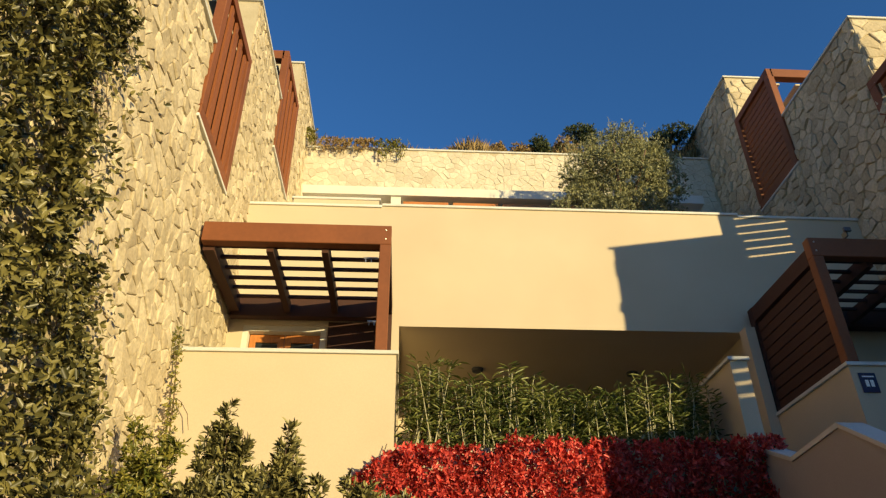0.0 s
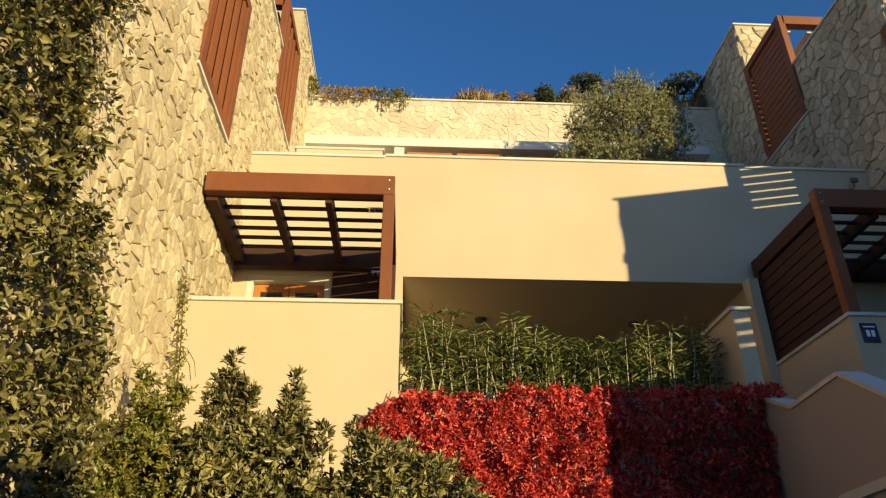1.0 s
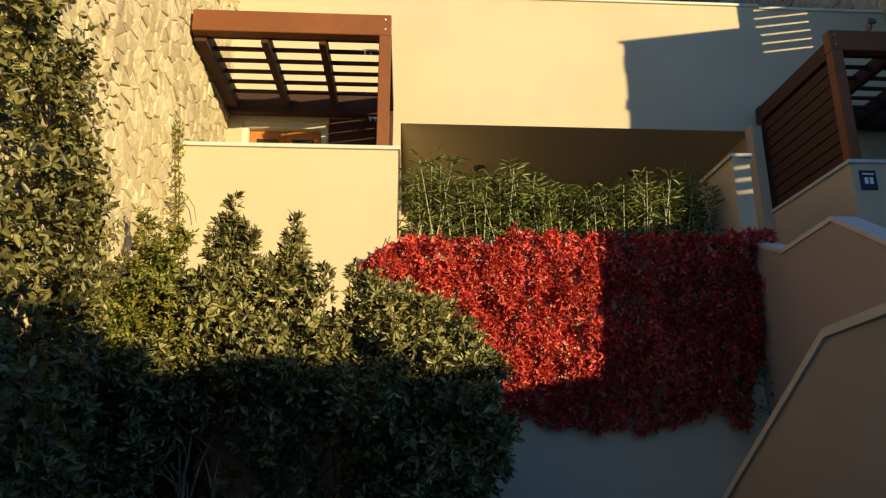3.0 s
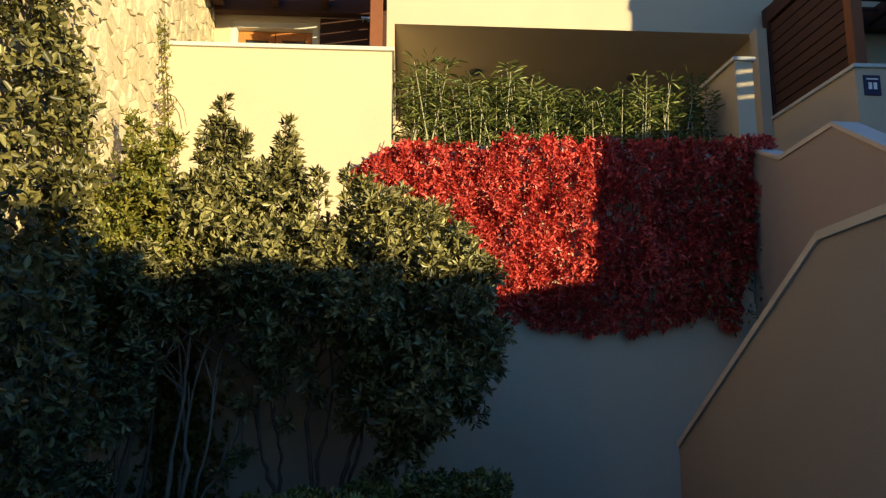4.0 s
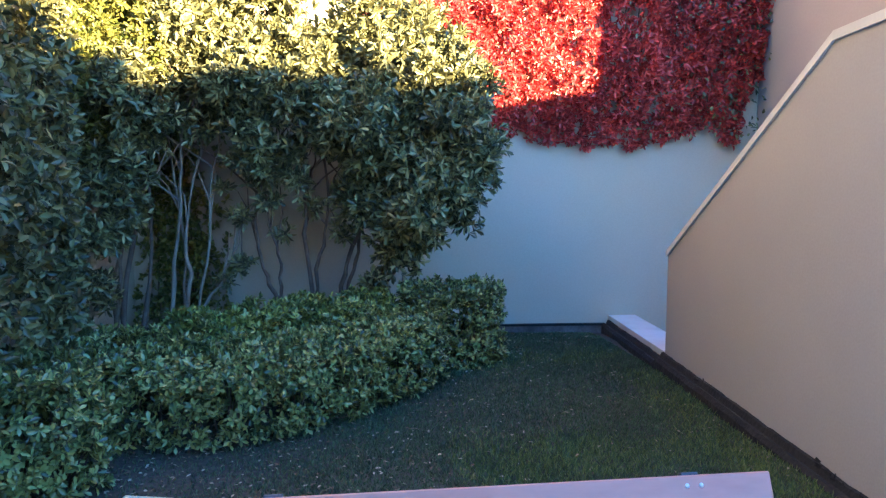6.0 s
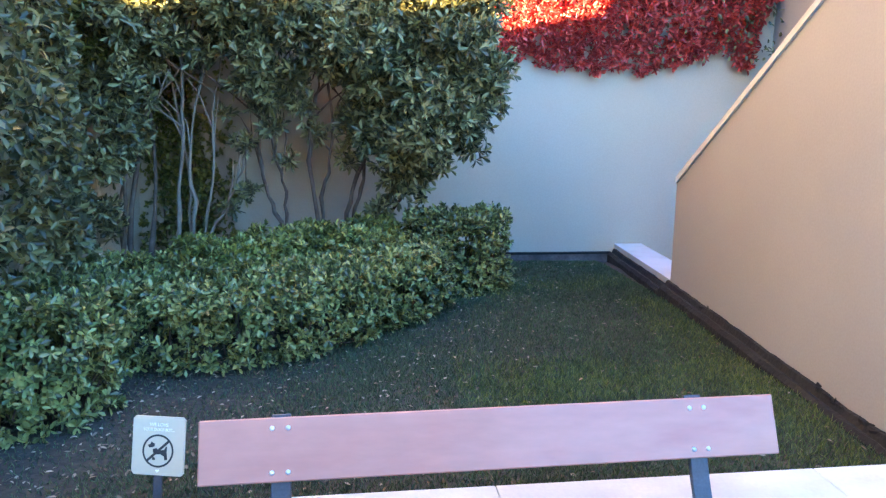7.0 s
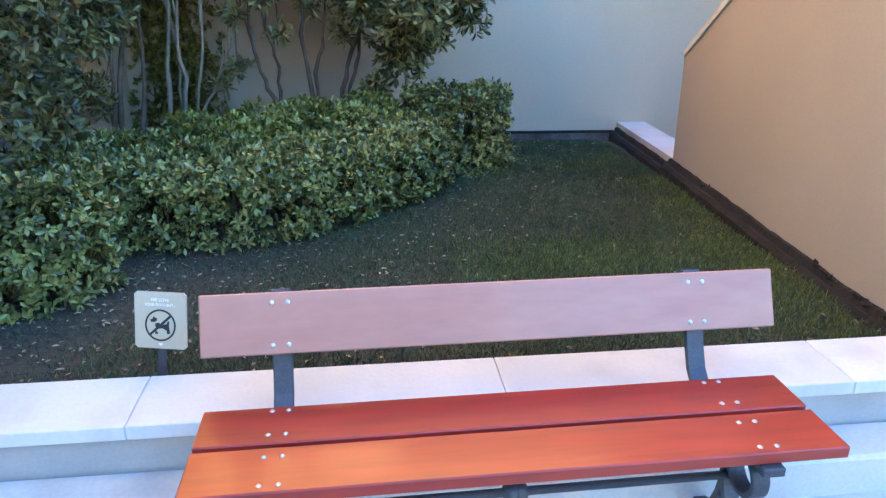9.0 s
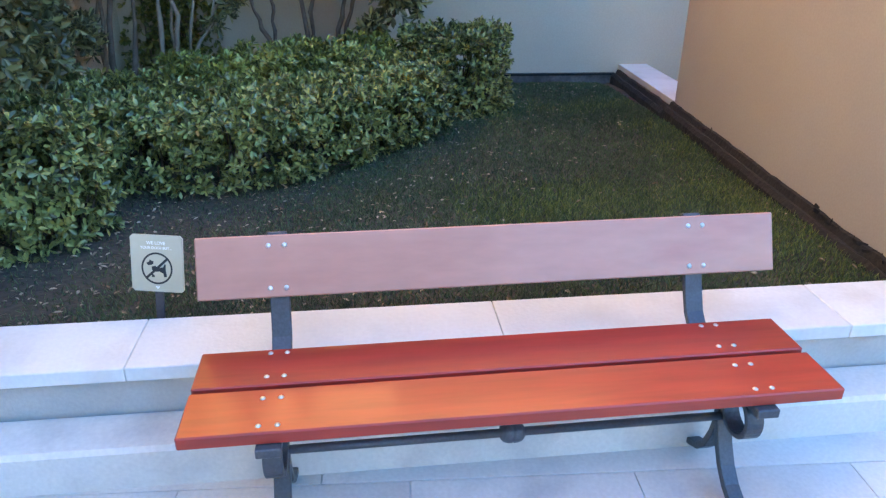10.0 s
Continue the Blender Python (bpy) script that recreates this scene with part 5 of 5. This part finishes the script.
def hill_bush(x, y, z, rx, rz, material, label, size=0.10, density=150, group="hill bushes", name="hill_bush"):
    root = thing(name, label, "bush", group, at=pose(x, y, z))
    tb = bmesh.new()
    for k in range(4):
        a = math.tau * k / 4
        tube(tb, [(0, 0, -0.2), (0.3 * rx * math.cos(a), 0.3 * rx * math.sin(a), 0.5 * rz), (0.6 * rx * math.cos(a), 0.6 * rx * math.sin(a), 1.2 * rz)], [0.05, 0.035, 0.012], 5)
    part("stems", tb, BARK, root)
    items = [(R.normal(0, 0.35) * rx, R.normal(0, 0.3) * rx, rz * R.uniform(0.6, 1.5), rx * R.uniform(0.4, 0.62), rx * 0.5, rz * R.uniform(0.35, 0.6)) for _ in range(6)]
    P, A = blobs(items, density, 0.6)
    leaves("crown", *rosettes(P, A, 6, size, size * 0.3), material, root, kind="stuff")


for x, z, rx, rz, m_, lab in ((3.47, 13.5, 0.42, 0.40, PINE, "dark green rounded hill bush"), (2.29, 13.6, 0.28, 0.26, DRY, "brown dry hill bush"), (4.75, 14.0, 0.42, 0.55, PINE, "dark wind-shaped hill bush on a bare stem"),
                              (4.15, 13.6, 0.35, 0.28, PINE, "low dark hill bush"), (6.9, 13.9, 0.62, 0.48, PINE, "wide dark hill bush"), (5.9, 13.7, 0.55, 0.40, DRY, "dry straw-coloured hill bush"), (7.4, 13.7, 0.45, 0.35, PINE, "low dark hill bush"), (2.8, 13.62, 0.36, 0.2, DRY, "low straw-coloured hill bush"), (3.1, 13.62, 0.3, 0.24, DRY, "low straw-coloured hill bush"), (3.95, 13.75, 0.4, 0.28, DRY, "straw-coloured hill bush among dark ones")):
    hill_bush(x, 14.25, z, rx, rz, m_, lab, size=0.07)


def hanging_plant(x, y, z, w, drop, material, label):
    root = thing("hanging_plant", label, "plant", at=pose(x, y, z))
    n = int(200 * w)
    u, q = R.normal(0, w * 0.3, n), R.uniform(0, 1, n) ** 1.3
    P = np.c_[u, -0.08 - 0.06 * R.rand(n), 0.05 + R.uniform(0, 0.12, n) - q * drop * (0.25 + 0.75 * np.abs(np.sin(u * 7 + x)))]
    tb = bmesh.new()
    for k in range(8):
        xs = R.uniform(-w / 2, w / 2)
        tube(tb, [(xs, 0.1, -0.02), (xs, -0.05, 0.06), (xs, -0.09, -0.3 * drop), (xs, -0.09, -0.8 * drop)], [0.006] * 4, 4)
    part("stems", tb, BARK, root)
    leaves("foliage", *rosettes(P, np.c_[R.normal(0, 0.5, n), -np.ones(n), R.normal(-0.2, 0.5, n)], 5, 0.075, 0.022), material, root, kind="stuff")


hanging_plant(-0.52, 13.46, 13.25, 0.62, 0.55, LEAFY, "green plant hanging over the retaining wall")
hanging_plant(-1.75, 13.46, 13.25, 0.8, 0.35, DRY, "dry brown plant hanging over the retaining wall")
hanging_plant(-1.15, 13.46, 13.25, 0.5, 0.2, DRY, "thin dry plant trailing over the retaining wall")
hanging_plant(-2.45, 13.4, 13.5, 0.3, 0.7, LEAFY, "green plant in the corner above the retaining wall")

# dry grass along the top of the retaining wall
n = 16000
gx, gy = R.uniform(-2.6, 7.5, n), 13.95 + 0.75 * R.uniform(0, 1, n) ** 2.2
gz = 13.25 + (gy - 13.9) * 0.95
hgt = 0.24 + 0.5 * np.clip(np.array([noise.noise(Vector((a * 0.9, b * 0.9, 2))) for a, b in zip(gx, gy)]), 0, 1)
dry = leaves("dry_grass", np.c_[gx, gy, gz - 0.03], np.c_[R.normal(0, 0.45, n), R.normal(0, 0.25, n), np.ones(n)], R.normal(size=(n, 3)), hgt * R.uniform(0.6, 1.5, n), np.full(n, 0.012), DRY, None)
tagged(dry, "dry straw-coloured grass on the hill above the wall", "grass", kind="stuff")

# lawn grass and fallen leaves
n = 260000
gx, gy = R.uniform(-2.3, 2.02, n), R.uniform(2.5, YB - 0.06, n)
dens = np.array([noise.noise(Vector((a * 1.3, b * 1.3, 0.5))) for a, b in zip(gx, gy)])
sparse = np.clip((gx + 1.6 - (gy - 2.5) * 0.42) / 0.75, 0.16, 1)
keep = R.uniform(0, 1, n) < np.clip(0.9 + 0.4 * dens, 0.45, 1) * sparse
gx, gy = gx[keep], gy[keep]
n = len(gx)
gz = np.array([lawn_z(a, b) for a, b in zip(gx, gy)])
grass = leaves("lawn_grass", np.c_[gx, gy, gz - 0.004], np.c_[R.normal(0, 0.55, n), R.normal(0, 0.55, n), np.ones(n)], R.normal(size=(n, 3)), R.uniform(0.014, 0.034, n), R.uniform(0.0028, 0.0045, n), GRASS, None)
PATCH, EDGE = (0.87, 3.6), 1.5   # brighter turf: one patch and a strip by the stair wall
GN = 48000
hx, hy = R.uniform(0.3, 2.0, GN), R.uniform(2.5, 6.3, GN)
keep = R.uniform(0, 1, GN) < np.clip(0.75 * np.exp(-((hx - PATCH[0]) / 0.5) ** 2 - ((hy - PATCH[1]) / 0.4) ** 2) + 0.55 * np.clip((hx - EDGE) / 0.3, 0, 1) * np.clip((5.6 - hy) / 1.2, 0, 1) + 0.5 * np.array([noise.noise(Vector((a * 2.1, b * 2.1, 6.5))) for a, b in zip(hx, hy)]) - 0.08, 0, 1)
hx, hy = hx[keep], hy[keep]
GN = len(hx)
fresh = leaves("fresh_grass", np.c_[hx, hy, np.array([lawn_z(a, b) for a, b in zip(hx, hy)]) - 0.003], np.c_[R.normal(0, 0.5, GN), R.normal(0, 0.5, GN), np.ones(GN)], R.normal(size=(GN, 3)), R.uniform(0.025, 0.05, GN), R.uniform(0.003, 0.005, GN), GRASS2, None)
tagged(fresh, "patches of fresher yellow-green grass along the lawn edge", "grass", kind="stuff")
tagged(grass, "short patchy green lawn grass in shade", "grass", kind="stuff")
n = 6500
lx, ly = R.uniform(-2.2, 2.0, n), R.uniform(2.5, YB - 0.1, n)
keep = R.uniform(0, 1, n) < np.clip(1.0 - (lx + 1.6 - (ly - 2.5) * 0.5) / 2.2, 0.16, 1)
lx, ly = lx[keep], ly[keep]
n = len(lx)
lz = np.array([lawn_z(a, b) + 0.014 for a, b in zip(lx, ly)])
a = R.uniform(0, math.tau, n)
fallen = leaves("fallen_leaves", np.c_[lx, ly, lz], np.c_[np.cos(a), np.sin(a), R.normal(0, 0.2, n)], np.c_[R.normal(0, 0.3, n), R.normal(0, 0.3, n), np.ones(n)], R.uniform(0.012, 0.036, n), R.uniform(0.006, 0.015, n), DEADLEAF, None)
tagged(fallen, "scattered dry fallen leaves on the lawn", "leaves", kind="stuff")

# ---- pieces: paving slabs and wall stones ----
paving = thing("pavement", "large pale stone paving slabs with thin joints", "pavement", kind="structure", at=pose(0, 1.956, 0))
for j in range(-1, 4):
    long = 0.72 if j >= 0 else 2.4
    for i in range(-6, 9) if j >= 0 else range(-3, 3):
        xo = i * long + (0.03 if j % 2 == 0 else -0.25)
        part("slab", boxes((xo + 0.001, xo + long - 0.001, -0.6 * (j + 1) + 0.0015, -0.6 * j - 0.0015 if j >= 0 else 0.33, -0.03, 0.0), bevel=0.002), PAVING, paving)

near_left = lambda u, v: 4.2 < u < 7.4 and 3.4 < v < 9.1
clad(wall_left, [(y0 + 0.01, y1 - 0.01, 0.2 if y1 < 7.3 else 3.9, z - 0.01) for y0, y1, z in BLOCKS_L], lambda u, v, d: (XL + d, u, v), 0.195, 0.032, 11, near_left)
clad(wall_right, [(y0 + 0.01, y1 - 0.01, 5.2 if y1 > 4 else 0.2, z - 0.01) for y0, y1, z in BLOCKS_R[7:]], lambda u, v, d: (XR - d, u, v), 0.23, 0.05, 12)
clad(wall_right, [(XR + 0.01, XR + 0.89, 7.8, 11.7)], lambda u, v, d: (u, 7.85 - d, v), 0.3, 0.04, 13)
clad(wall_right, [(XR + 0.01, XR + 0.89, 10.6, 14.4)], lambda u, v, d: (u, 11.9 - d, v), 0.3, 0.04, 14)
wr = bpy.data.objects["wall_retaining"]
clad(wr, [(-2.6, 7.5, 10.9, 13.19)], lambda u, v, d: (u, 13.5 - d, v), 0.20, 0.010, 15, lambda u, v: -2.6 < u < 4.4, PALESTONE, PALESTONE)
